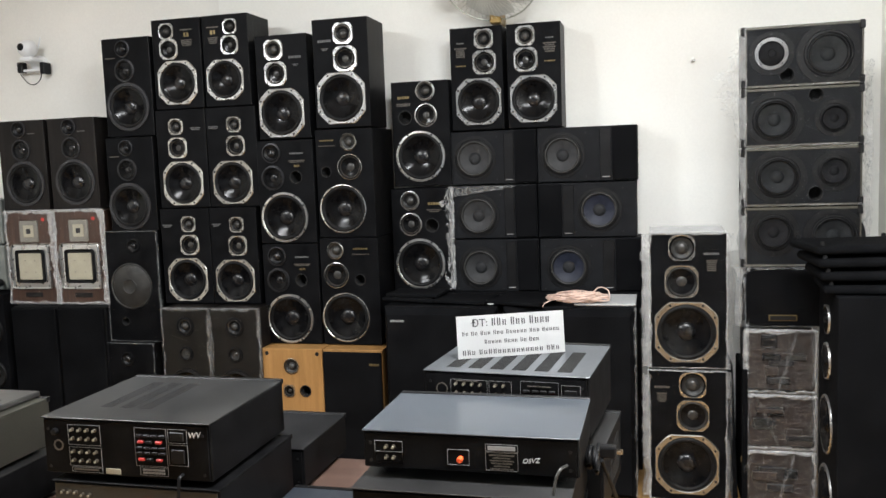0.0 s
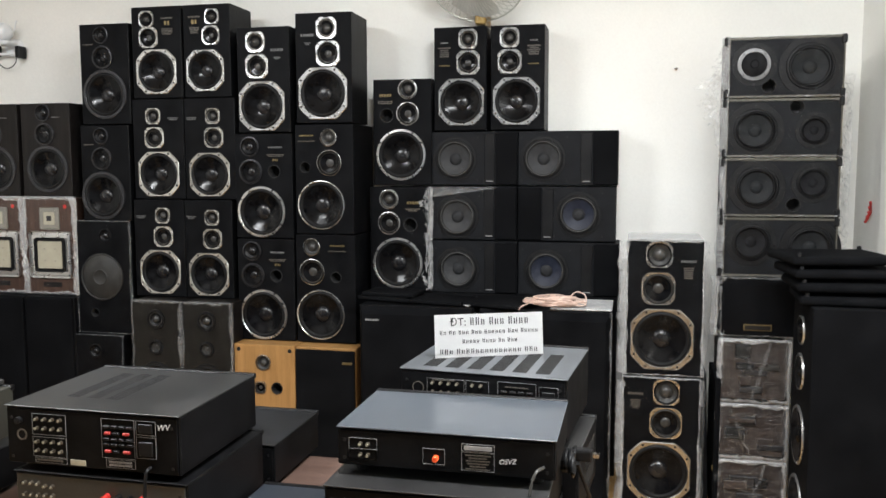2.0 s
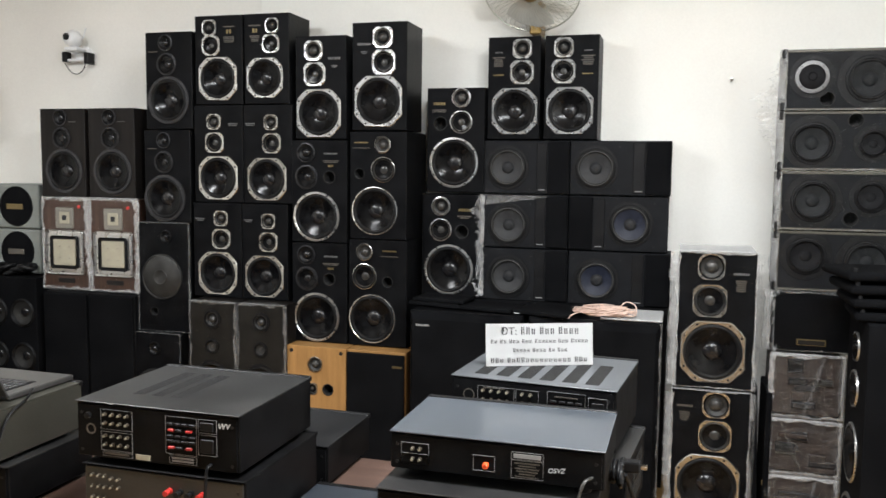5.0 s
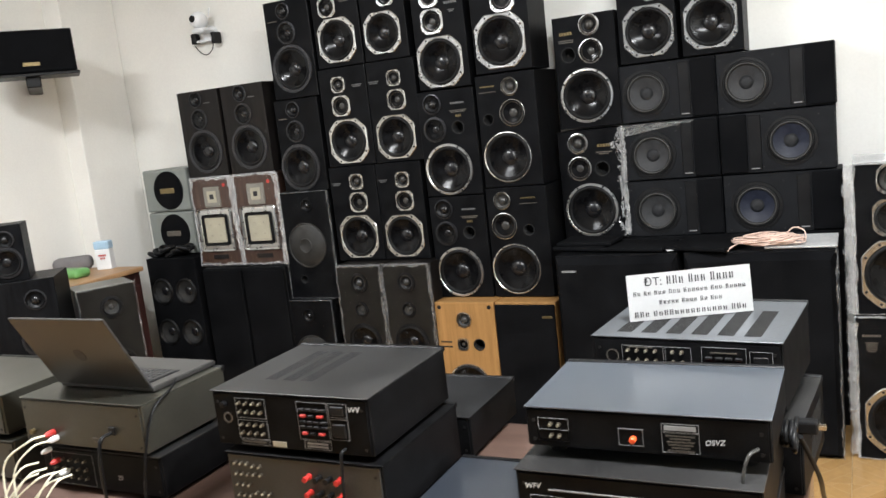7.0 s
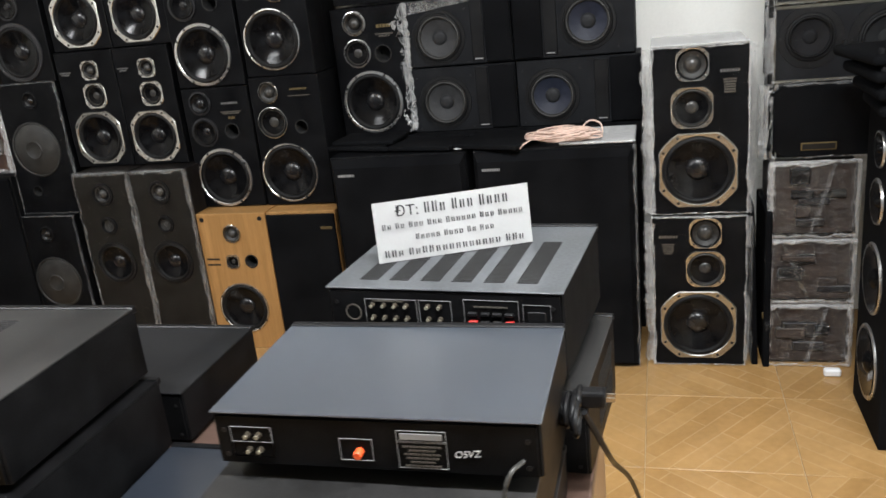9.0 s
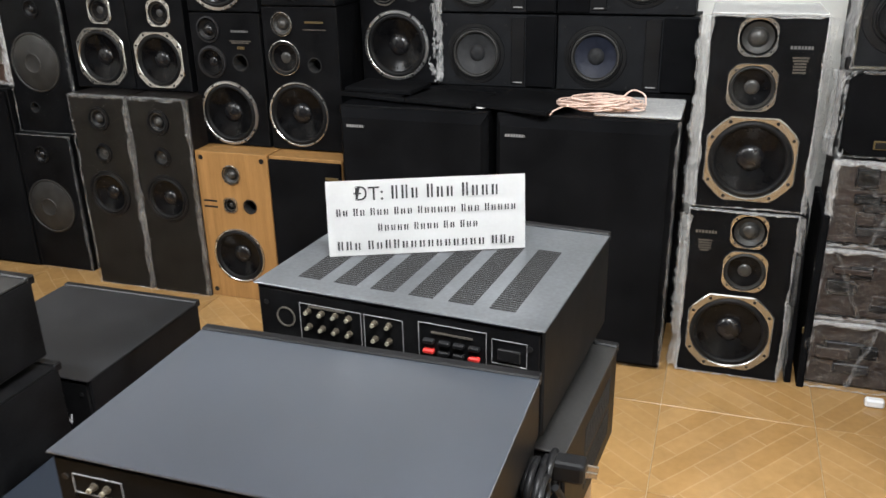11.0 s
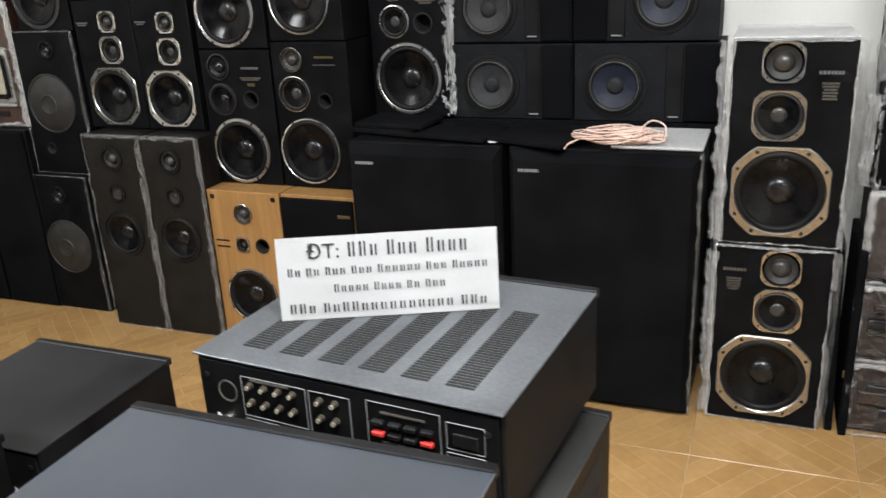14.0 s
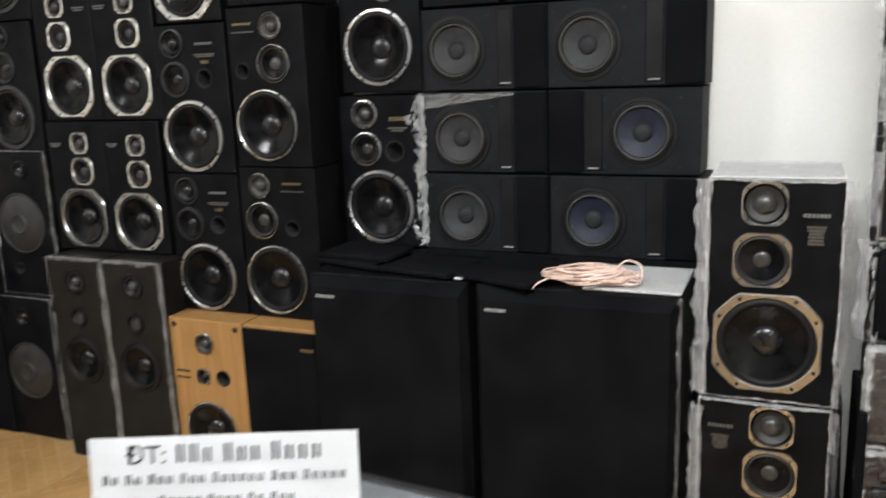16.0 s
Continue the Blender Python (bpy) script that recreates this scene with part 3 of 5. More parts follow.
TM = [("tweeter", .44, .17, .155, "gsq"), ("midrange", .45, .385, .20, "gsq"), ("woofer", .52, .75, .42, "goct")]
TN = [("tweeter", .60, .178, .155, "gsq"), ("midrange", .61, .39, .20, "gsq"), ("woofer", .51, .755, .42, "goct")]
speaker("bookshelf_speaker", "black three-way speaker with champagne driver frames", -1.938, YF, 1.43, 0.305, 0.54, 0.31, TM, badges=[(.8, .19, .2, 2, M_LABEL, .006)], inset=.009)
speaker("bookshelf_speaker", "black three-way speaker with champagne driver frames", -1.632, YF, 1.43, 0.295, 0.54, 0.31, TN, badges=[(.14, .19, .2, 2, M_LABEL, .006)], inset=.009)
TL = [("tweeter", .61, .163, .155, "gsq"), ("midrange", .61, .38, .20, "gsq"), ("woofer", .53, .747, .42, "goct")]
TR = [("tweeter", .615, .178, .165, "gsq"), ("midrange", .615, .395, .21, "gsq"), ("woofer", .52, .758, .44, "goct")]
speaker("bookshelf_speaker", "black three-way speaker with champagne driver frames", -1.952, YF, 0.89, 0.305, 0.535, 0.31, TL, badges=[(.14, .17, .2, 2, M_LABEL, .006)], inset=.009)
speaker("bookshelf_speaker", "black three-way speaker with champagne driver frames", -1.655, YF, 0.89, 0.28, 0.535, 0.31, TR, badges=[(.14, .17, .2, 2, M_LABEL, .006)], inset=.009)
AU = [("tweeter", .39, .14, .19, "sq"), ("midrange", .41, .37, .225, "sq"), ("woofer", .49, .75, .455, "oct")]
AV = [("tweeter", .59, .14, .19, "sq"), ("midrange", .61, .37, .225, "sq"), ("woofer", .51, .73, .455, "oct")]
speaker("bookshelf_speaker", "black three-way speaker with large silver octagonal woofer frame", -1.315, YF, 1.785, 0.295, 0.545, 0.30, AU, badges=[(.77, .22, .24, 1, M_LABEL, .013), (.77, .29, .12, 2, M_LABEL, .005)], inset=.009)
speaker("bookshelf_speaker", "black three-way speaker with large silver octagonal woofer frame", -0.98, YF, 1.83, 0.305, 0.56, 0.26, AV, badges=[(.22, .2, .24, 1, M_LABEL, .013), (.22, .27, .12, 2, M_LABEL, .005)], inset=.009)
SO = [("tweeter", .29, .12, .165, "dark"), ("midrange", .30, .36, .205, "dark"), ("port", .71, .36, .1, ""), ("woofer", .475, .748, .42, "ring")]
for z, h in ((1.225, 0.555), (0.672, 0.55)):
    speaker("bookshelf_speaker", "black three-way speaker with silver woofer ring and port", -1.325, YF, z, 0.325, h - 0.003, 0.32, SO, badges=[(.71, .13, .24, 1, M_LABEL, .009), (.71, .2, .3, 2, M_DIMLABEL, .005), (.71, .25, .1, 1, M_GOLD, .012)], inset=.009)
PI = [("tweeter", .61, .12, .145, "thin"), ("midrange", .62, .35, .215, "thin"), ("port", .2, .39, .085, ""), ("woofer", .47, .735, .41, "thin")]
PJ = [("tweeter", .30, .115, .145, "thin"), ("midrange", .30, .345, .215, "thin"), ("port", .7, .39, .085, ""), ("woofer", .435, .743, .41, "thin")]
speaker("bookshelf_speaker", "black three-way speaker with thin gold driver rings", -0.985, YF, 1.252, 0.32, 0.57, 0.34, PI, badges=[(.2, .1, .24, 1, M_GOLD, .008), (.2, .15, .3, 1, M_DIMLABEL, .004)], inset=.009)
speaker("bookshelf_speaker", "black three-way speaker with thin gold driver rings", -0.985, YF, 0.672, 0.33, 0.575, 0.34, PJ, badges=[(.7, .1, .24, 1, M_GOLD, .008), (.7, .15, .3, 1, M_DIMLABEL, .004)], inset=.009)

# bottom row
pine = speaker("floor_speaker", "pine veneered three-way speaker standing on the floor", -1.295, 4.55, 0.0, 0.345, 0.668, 0.34, [("tweeter", .485, .143, .125, "thin"), ("midrange", .43, .345, .1, "gsq"), ("port", .70, .345, .085, ""), ("woofer", .475, .69, .36, "thin")], M_PINE, M_PINE)
for fx in (.08, .92):
    for fz in (.04, .95):
        part("grille_peg_hole", lathe([(.011, 0), (.011, .002), (.006, .001), (0, .001)], 14), M_SCREW, pine, "", ((fx - .5) * .345, 0, (1 - fz) * .668))
for fz in (.325, .365):
    part("slot", box(-.155, -.09, -.002, .004, (1 - fz) * .668 - .005, (1 - fz) * .668 + .003, .001), M_SCREW, pine, "dark horizontal slot")
gb = thing("floor_speaker", "black cloth-fronted speaker with a tan cabinet top", "speaker", pose(-.955, 4.55, 0), "stacked loudspeakers")
part("cabinet", box(-.165, .165, .012, .34, 0, .666, .003), M_PINE, gb, "tan veneered cabinet")
part("grille", box(-.163, .163, -.004, .011, .004, .655, .006, seg=2), M_CLOTH, gb, "black cloth grille")
part("badge", box(.095, .15, -.0065, -.003, .585, .597, .001), M_GOLD, gb, "small gold badge")
FADE = [("tweeter", .49, .113, .19, "faded"), ("midrange", .48, .285, .15, "faded"), ("woofer", .47, .495, .37, "faddk")]
for i, x in enumerate((-1.91, -1.61)):
    speaker("tower_speaker", "faded brown tower speaker wrapped in clear film", x, 4.53, 0.0, 0.285, 0.885, 0.30, FADE, M_WALNUT, M_FADED, wrap=(3 + i, M_FILM, .018))
speaker("floor_speaker", "dark speaker with a grey round mesh cover in film", -2.305, YF, 0.668, 0.335, 0.636, 0.32, [("tweeter", .55, .13, .12, "faddk"), ("woofer", .46, .497, .4, "grille"), ("port", .3, .82, .07, "")], M_ASH, M_BAFFLE, wrap=(9, M_FILM, .008))
speaker("floor_speaker", "dark speaker with a grey mesh cover on the floor", -2.35, 4.62, 0.0, 0.34, 0.664, 0.32, [("tweeter", .5, .14, .12, "faddk"), ("woofer", .5, .52, .39, "grille")], M_ASH, M_BAFFLE, wrap=(12, M_FILM, .005))

# the two small stacks further left
LS = [("tweeter", .46, .1, .155, "dark"), ("midrange", .48, .33, .2, "dark"), ("woofer", .52, .705, .42, "dark")]
for x in (-2.983, -2.643):
    speaker("bookshelf_speaker", "dark brown three-way speaker on a flat-panel speaker", x, YF, 1.44, 0.315, 0.52, 0.30, LS, M_WALNUT, M_WALNUT, badges=[(.72, .15, .16, 1, M_LABEL, .005)])


def flat_panel_speaker(x, seed):
    w, h = 0.325, 0.55
    s = thing("flat_panel_speaker", "rosewood speaker with cream square drivers wrapped in film", "speaker", pose(x, YF, 0.882), "stacked loudspeakers")
    part("cabinet", box(-w / 2, w / 2, 0, .3, 0, h, .004), M_ROSE, s)
    horn = part("tweeter", box(-.064, .064, -.006, .002, .368, .496, .008), M_GREY, s, "grey square horn tweeter")
    part("horn_throat", box(-.036, .036, -.009, -.004, .396, .468, .004), M_CREAM, horn)
    part("diaphragm", box(-.015, .015, -.012, -.007, .417, .447, .003), M_DKRING, horn)
    wf = part("woofer", box(-.135, .135, -.008, .002, .092, .358, .018, seg=2), M_SILVER, s, "grey metal square woofer frame")
    part("surround", box(-.098, .098, -.011, -.005, .127, .323, .016, seg=2), M_FOAM, wf)
    part("diaphragm", box(-.078, .078, -.015, -.009, .147, .303, .006), M_CREAM, wf, "cream flat square diaphragm")
    dot = once(("dot",), lambda: lathe([(.004, 0), (.003, .002), (0, .0025)], 8), M_GREY)
    for i in (-1, 1):
        for j in (-1, 1):
            part("dimple", dot, None, wf, "", (i * .034, -.015, .225 + j * .034))
            part("screw", once(("screw", .005), lambda: lathe([(.005, 0), (.005, .0015), (0, .001)], 8), M_SCREW), None, wf, "", (i * .117, -.008, .225 + j * .117))
    part("port", box(-.06, .06, -.004, .002, .04, .068, .003), M_SCREW, s, "dark slot port")
    part("badge", lathe([(.011, 0), (.011, .003), (0, .003)], 12), M_RED, s, "small red badge", (.1, 0, .5))
    film_wrap(s, w, h, .3, M_FILM, seed, edge=.028)


flat_panel_speaker(-2.981, 21)
flat_panel_speaker(-2.64, 22)
for z in (1.232, 0.952):
    s = thing("karaoke_speaker", "grey silver speaker with a black oval grille", "speaker", pose(-3.43, 4.74, z), "stacked loudspeakers")
    part("cabinet", box(-.19, .19, 0, .28, 0, .275, .012, seg=2), M_SILVB, s)
    g = part("grille", lathe([(.125, 0), (.122, .006), (.06, .012), (0, .013)], 36), M_CLOTH, s, "round black cloth grille", (0.02, 0, .137), 50)
    part("badge", box(-.06, .06, -.018, -.010, -.018, .016, .003), M_GOLD if z > 1 else M_DIMLABEL, g, "plain lettered badge")

# black floor boxes below them
s = thing("line_array_speaker", "black floor speaker with four pale cones behind cloth", "speaker", pose(-3.36, 4.6, 0), "stacked loudspeakers")
hs = []
for fx in (-.1, .1):
    for fz in (.73, .46):
        hs.append((fx, fz, driver(s, "woofer", fx, fz, .088, "pale")))
cabinet(s, .41, .945, .36, hs, M_CLOTH, M_CLOTH)
for x in (-2.95, -2.63):
    s = thing("floor_speaker", "large plain black cloth-fronted floor speaker", "speaker", pose(x, 4.6, 0), "stacked loudspeakers")
    part("cabinet", box(-.155, .155, .014, .36, 0, .872, .004), M_ASH, s)
    part("grille", box(-.153, .153, -.004, .013, .01, .865, .008, seg=2), M_CLOTH, s)
bundle = thing("cable_bundle", "black coiled cables lying on the floor speaker", "cable", pose(-3.42, 4.68, .945))
for k in range(6):
    part("coil", tube([(.05 * math.cos(a) - .12 + .05 * k, .045 * math.sin(a), .02 + .018 * (k % 3) + .01 * math.sin(2 * a + k)) for a in np.linspace(0, 6.28, 18)], .014, 7), M_BLKPL, bundle, smooth=60)

# ---- the right-hand stacks ----
AD = [("tweeter", .595, .095, .165, "ring"), ("midrange", .595, .325, .195, "ring"), ("port", .23, .34, .11, ""), ("woofer", .475, .715, .43, "ring")]
speaker("bookshelf_speaker", "black three-way speaker with silver rings, upper of two", -0.60, 4.80, 1.508, 0.315, 0.55, 0.26, AD, badges=[(.21, .15, .2, 1, M_GOLD, .014), (.21, .21, .25, 2, M_DIMLABEL, .006)])
speaker("bookshelf_speaker", "black three-way speaker with silver rings, lower of two", -0.622, 4.80, 0.945, 0.32, 0.55, 0.25, [(k, 1 - fx - (.05 if k == "woofer" else .075), fz + .022, fr, st) for k, fx, fz, fr, st in AD], badges=[(.74, .15, .2, 1, M_GOLD, .014), (.74, .21, .25, 2, M_DIMLABEL, .006)])
ST = thing("hidden_crate", "plain black crate under the upper speakers", "crate", pose(-.1, 4.80, 0))
part("body", box(-.67, .62, .02, .24, 0, .94, .004), M_ASH, ST)
JV = [("tweeter", .65, .118, .19, "sq"), ("midrange", .65, .345, .235, "sq"), ("woofer", .52, .725, .455, "oct")]
speaker("bookshelf_speaker", "black three-way speaker with bright silver frames on top", -0.292, 4.81, 1.79, 0.275, 0.525, 0.20, JV, badges=[(.2, .15, .14, 1, M_LABEL, .007), (.2, .2, .24, 5, M_DIMLABEL, .007), (.2, .37, .2, 1, M_GOLD, .006)])
speaker("bookshelf_speaker", "black three-way speaker with bright silver frames on top", 0.005, 4.81, 1.79, 0.275, 0.525, 0.20, mirror(JV), badges=[(.8, .15, .14, 1, M_LABEL, .007), (.8, .2, .24, 5, M_DIMLABEL, .007), (.8, .37, .2, 1, M_GOLD, .006)])


def wide_speaker(x, z, w, h, flip, cone, label, ox=0.0, oz=0.0):
    """A low wide speaker: charcoal baffle with one driver, a slim slotted panel and a cloth end."""
    s = thing("wide_speaker", label, "speaker", pose(x, 4.815, z), "wide stacked loudspeakers")
    f = -1 if flip else 1
    px, pz, r = -f * (.14 if flip else .21) * w + ox, .49 * h + oz, .100
    hole = driver(s, "woofer", px, pz, r, cone)
    cabinet(s, w, h, .235, [(px, pz, hole)], M_GREYB, M_GREYB)
    a, b = sorted((f * .13 * w, f * .245 * w))
    part("slot_panel", box(a, b, -.004, .004, .012, h - .012, .003), M_BLKPL, s, "slim black panel")
    a, b = sorted((f * .255 * w, f * .497 * w))
    part("grille", box(a, b, -.006, .004, .004, h - .004, .004), M_CLOTH, s, "black cloth grille end")
    part("rim", lathe([(r * 1.16, 0), (r * 1.15, .003), (r * 1.02, .004), (r, .002)], 40), M_FOAM, s, "", (px, 0, pz), 40)
    sm = once(("screw", .005), lambda: lathe([(.005, 0), (.005, .0015), (0, .001)], 8), M_SCREW)
    for i in (-1, 1):
        for j in (-1, 1):
            part("screw", sm, None, s, "", (px + i * .12 if abs(px + i * .12) < w / 2 - .01 else px + i * .11, -.001, pz + j * .11))
    part("badge", box(f * .19 * w - .018, f * .19 * w + .018, -.006, -.003, .018, .023, .0005), M_LABEL, s, "small badge")


wide_speaker(-.224, 1.507, .462, .275, False, "paper", "charcoal wide speaker with grey cone, top row")
wide_speaker(.262, 1.507, .50, .275, False, "paper", "charcoal wide speaker with grey cone, top row", -.018)
wide_speaker(-.227, 1.222, .46, .278, False, "paper", "charcoal wide speaker partly wrapped in film", .013, -.018)
wide_speaker(.258, 1.222, .495, .278, True, "blue", "charcoal wide speaker with bluish cone", -.008)
wide_speaker(-.225, .94, .465, .275, False, "paper", "charcoal wide speaker with grey cone, bottom row", .017, -.01)
wide_speaker(.27, .94, .51, .275, False, "blue", "charcoal wide speaker with bluish grey cone", -.004, -.01)

# two tall cloth-fronted speakers
for x, w in ((-.435, .575), (.19, .62)):
    y = 4.40
    s = thing("cloth_front_speaker", "large black cloth-fronted floor speaker wrapped in film", "speaker", pose(x, y, 0), "large floor speakers")
    part("cabinet", box(-w / 2, w / 2, .03, .40, 0.005, .925, .004), M_ASH, s)
    bm = bmesh.new()
    lo = [bm.verts.new(p) for p in ((-w / 2 + .004, .03, .012), (w / 2 - .004, .03, .012), (w / 2 - .004, .03, .918), (-w / 2 + .004, .03, .918))]
    hi = [bm.verts.new(p) for p in ((-w / 2 + .022, 0, .03), (w / 2 - .022, 0, .03), (w / 2 - .022, 0, .885), (-w / 2 + .022, 0, .885))]
    for k in range(4):
        bm.faces.new((lo[k], lo[(k + 1) % 4], hi[(k + 1) % 4], hi[k]))
    bm.faces.new(hi), bm.faces.new(lo)
    part("grille", bm, M_CLOTH, s, "black cloth grille with bevelled rim")
    bars(s, "badge", -w / 2 + .075, .855, .07, 1, M_LABEL, y=-.004, height=.010, label="small silver badge")
    film_wrap(s, w, .925, .40, M_FILM, 31 + int(x * 10), edge=.010, y0=.026, sides=(1, 2) if x > 0 else (2,))
solid("film_sheet", box(.22, .505, 4.42, 4.72, .933, .942, .004), M_FILMTOP, "film bunched on the speaker top, glare whitened into it", "plastic film")
for (x, y, z, w, d, r) in ((-.60, 4.60, .933, .30, .20, -14), (-.34, 4.56, .933, .30, .22, -10), (-.60, 4.62, .952, .28, .19, -5), (-.03, 4.56, .933, .30, .30, -18)):
    solid("cloth_cover", box(-w / 2, w / 2, -d / 2, d / 2, 0, .018, .005, seg=2), M_CLOTH, "loose black cloth cover lying on a speaker", "cover", pose(x, y, z, 0, 0, r), group="loose grilles")
solid("white_tag", box(-.03, .03, -.012, .012, 0, .002), M_SHEET, "small white paper tag between the grilles", "tag", pose(-.17, 4.46, .934, 0, 0, 35))
rng = random.Random(4)
coil = thing("speaker_cable_coil", "loose coil of pinkish transparent speaker cable", "cable", pose(.235, 4.50, .944))
for k in range(24):
    a = rng.uniform(.07, .155)
    b = rng.uniform(.02, .065)
    pts = [(a * math.cos(t) + rng.uniform(-.004, .004), b * math.sin(t) - .03 + .012 * math.sin(3 * t + k), .002 + .0014 * k + .006 * math.sin(2 * t + k) + .006) for t in np.linspace(0, 6.1, 26)]
    part("strand", tube(pts, .0025, 5), M_COPPER, coil, smooth=60)
part("strand", tube(spline([(.06, 0, .03), (.10, 0, .065), (.14, .01, .05), (.15, -.02, .02)]), .003, 5), M_COPPER, coil, smooth=60)
part("strand", tube(spline([(-.1, -.04, .02), (-.15, -.08, .0), (-.16, -.1, -.012)]), .003, 5), M_COPPER, coil, smooth=60)

# film-wrapped pair standing on the floor
OK1 = [("tweeter", .425, .105, .185, "okq"), ("midrange", .42, .355, .235, "okq"), ("woofer", .48, .732, .435, "goct")]
OK2 = [("tweeter", .57, .11, .185, "okq"), ("midrange", .57, .345, .225, "okq"), ("woofer", .49, .725, .435, "goct")]
low = speaker("studio_speaker", "black speaker with champagne octagonal frames, lower, in film", .733, 4.45, 0.006, .345, .622, .36, OK2, badges=[(.17, .13, .2, 1, M_DIMLABEL, .01), (.17, .18, .14, 5, M_DIMLABEL, .006)], wrap=(41, M_FILM, .009))
high = speaker("studio_speaker", "black speaker with champagne octagonal frames, upper, in film", .738, 4.45, 0.640, .340, .625, .36, OK1, badges=[(.81, .15, .2, 1, M_LABEL, .01), (.81, .2, .14, 6, M_DIMLABEL, .006)], wrap=(42, M_FILM, .009))
film_ribbon(low, -.165, .01, .6, .042, 4), film_ribbon(high, -.163, .0, .625, .044, 5)
film_ribbon(high, .196, .0, .62, .022, 46, mat=M_FILMTORN), film_ribbon(low, .198, .02, .6, .022, 47, mat=M_FILMTORN)
part("film_cap", box(-.17, .17, -.006, .34, .627, .634, .003), M_FILMTOP, high, "milky film gathered over the top")
film_ribbon(high, .185, .0, .12, .02, 6), film_ribbon(low, .19, .5, .62, .02, 7), film_ribbon(low, .187, .02, .3, .012, 8)

# stack by the right wall
RX, RY, RW = 1.228, 4.47, .478
PA = {
    1: [("midrange", .225, .45, .148, "disc"), ("woofer", .71, .5, .205, "dusk"), ("port", .36, .81, .062, "")],
    2: [("woofer", .255, .54, .19, "dusk"), ("port", .61, .15, .062, ""), ("midrange", .765, .55, .125, "matte")],
    3: [("woofer", .285, .5, .19, "dusk"), ("port", .61, .8, .062, ""), ("midrange", .77, .42, .14, "matte")],
    4: [("midrange", .25, .42, .17, "matte"), ("woofer", .77, .5, .2, "dusk"), ("port", .61, .8, .062, "")],
}
for k, z, h in ((1, 1.903, .265), (2, 1.643, .258), (3, 1.38, .26), (4, 1.11, .267)):
    s = speaker("pa_speaker", "wide charcoal two-way box speaker with corner guards", RX, RY, z, RW, h - .003, .30, PA[k], M_GREYB, M_GREYB, group="wall-side stack")
    for kind, fx, fz, fr, style in PA[k]:
        if kind != "port":
            q = fr * RW
            part("recess_ring", once(("recess", round(q, 4)), lambda: lathe([(q * 1.34, 0), (q * 1.33, .0025), (q * 1.04, .003), (q * 1.03, 0)], 40), M_FOAM), None, s, "dark round step in the baffle", ((fx - .5) * RW, 0, (1 - fz) * (h - .003)))
            for a in range(4):
                part("screw", once(("screw", .005), lambda: lathe([(.005, 0), (.005, .0015), (0, .001)], 8), M_SCREW), None, s, "", ((fx - .5) * RW + q * 1.2 * math.cos(a * 1.571), -.003, (1 - fz) * (h - .003) + q * 1.2 * math.sin(a * 1.571)))
    for x0, x1, z0, z1 in ((-RW / 2, RW / 2, 0, .009), (-RW / 2, RW / 2, h - .014, h - .003), (-RW / 2, -RW / 2 + .007, .011, h - .016), (RW / 2 - .007, RW / 2, .011, h - .016)):
        part("edge_trim", box(x0, x1, -.004, .006, z0, z1, .001), M_TRIMPA, s, "dull olive metal edge trim")
    for i in (-1, 1):
        for j in (0, 1):
            part("corner_guard", box(i * RW / 2 - .018, i * RW / 2 + .006, -.007, .03, j * (h - .036) - .003, j * (h - .036) + .036, .005), M_BLKPL, s, "black corner guard")
    film_wrap(s, RW, h - .003, .3, M_FILM, 50 + k, edge=.011, sides=(0, 2))
    film_wrap(s, RW, h - .003, .3, M_FILM, 80 + k, edge=.012, y0=.03, sides=(0, 1))
    film_ribbon(s, -RW / 2 + .002, .0, h, .026, 90 + k)
s = thing("pa_speaker", "black cloth-fronted speaker with a gold badge", "speaker", pose(RX - .08, RY, .835), "wall-side stack")
part("cabinet", box(-.155, .2, .012, .3, 0, .27, .004), M_ASH, s)
bm = bmesh.new()
out = [(-.155, .03), (-.12, .004), (.17, .004), (.2, .03), (.2, .24), (.17, .266), (-.12, .266), (-.155, .24)]
a = [bm.verts.new((x, .011, z)) for x, z in out]
b = [bm.verts.new((x * .985, -.006, .135 + (z - .135) * .97)) for x, z in out]
for k in range(8):
    bm.faces.new((a[k], a[(k + 1) % 8], b[(k + 1) % 8], b[k]))
bm.faces.new(b), bm.faces.new(a)
part("grille", bm, M_CLOTH, s, "black cloth grille with cut corners")
bd = part("badge", box(-.06, .06, -.010, -.005, .028, .056, .001), M_GOLD, s, "gold-rimmed badge")
part("plate", box(-.055, .055, -.012, -.009, .032, .052), M_SCREW, bd)
film_wrap(s, .36, .268, .3, M_FILM, 57, edge=.011)
film_ribbon(s, -.172, .0, .27, .034, 97)
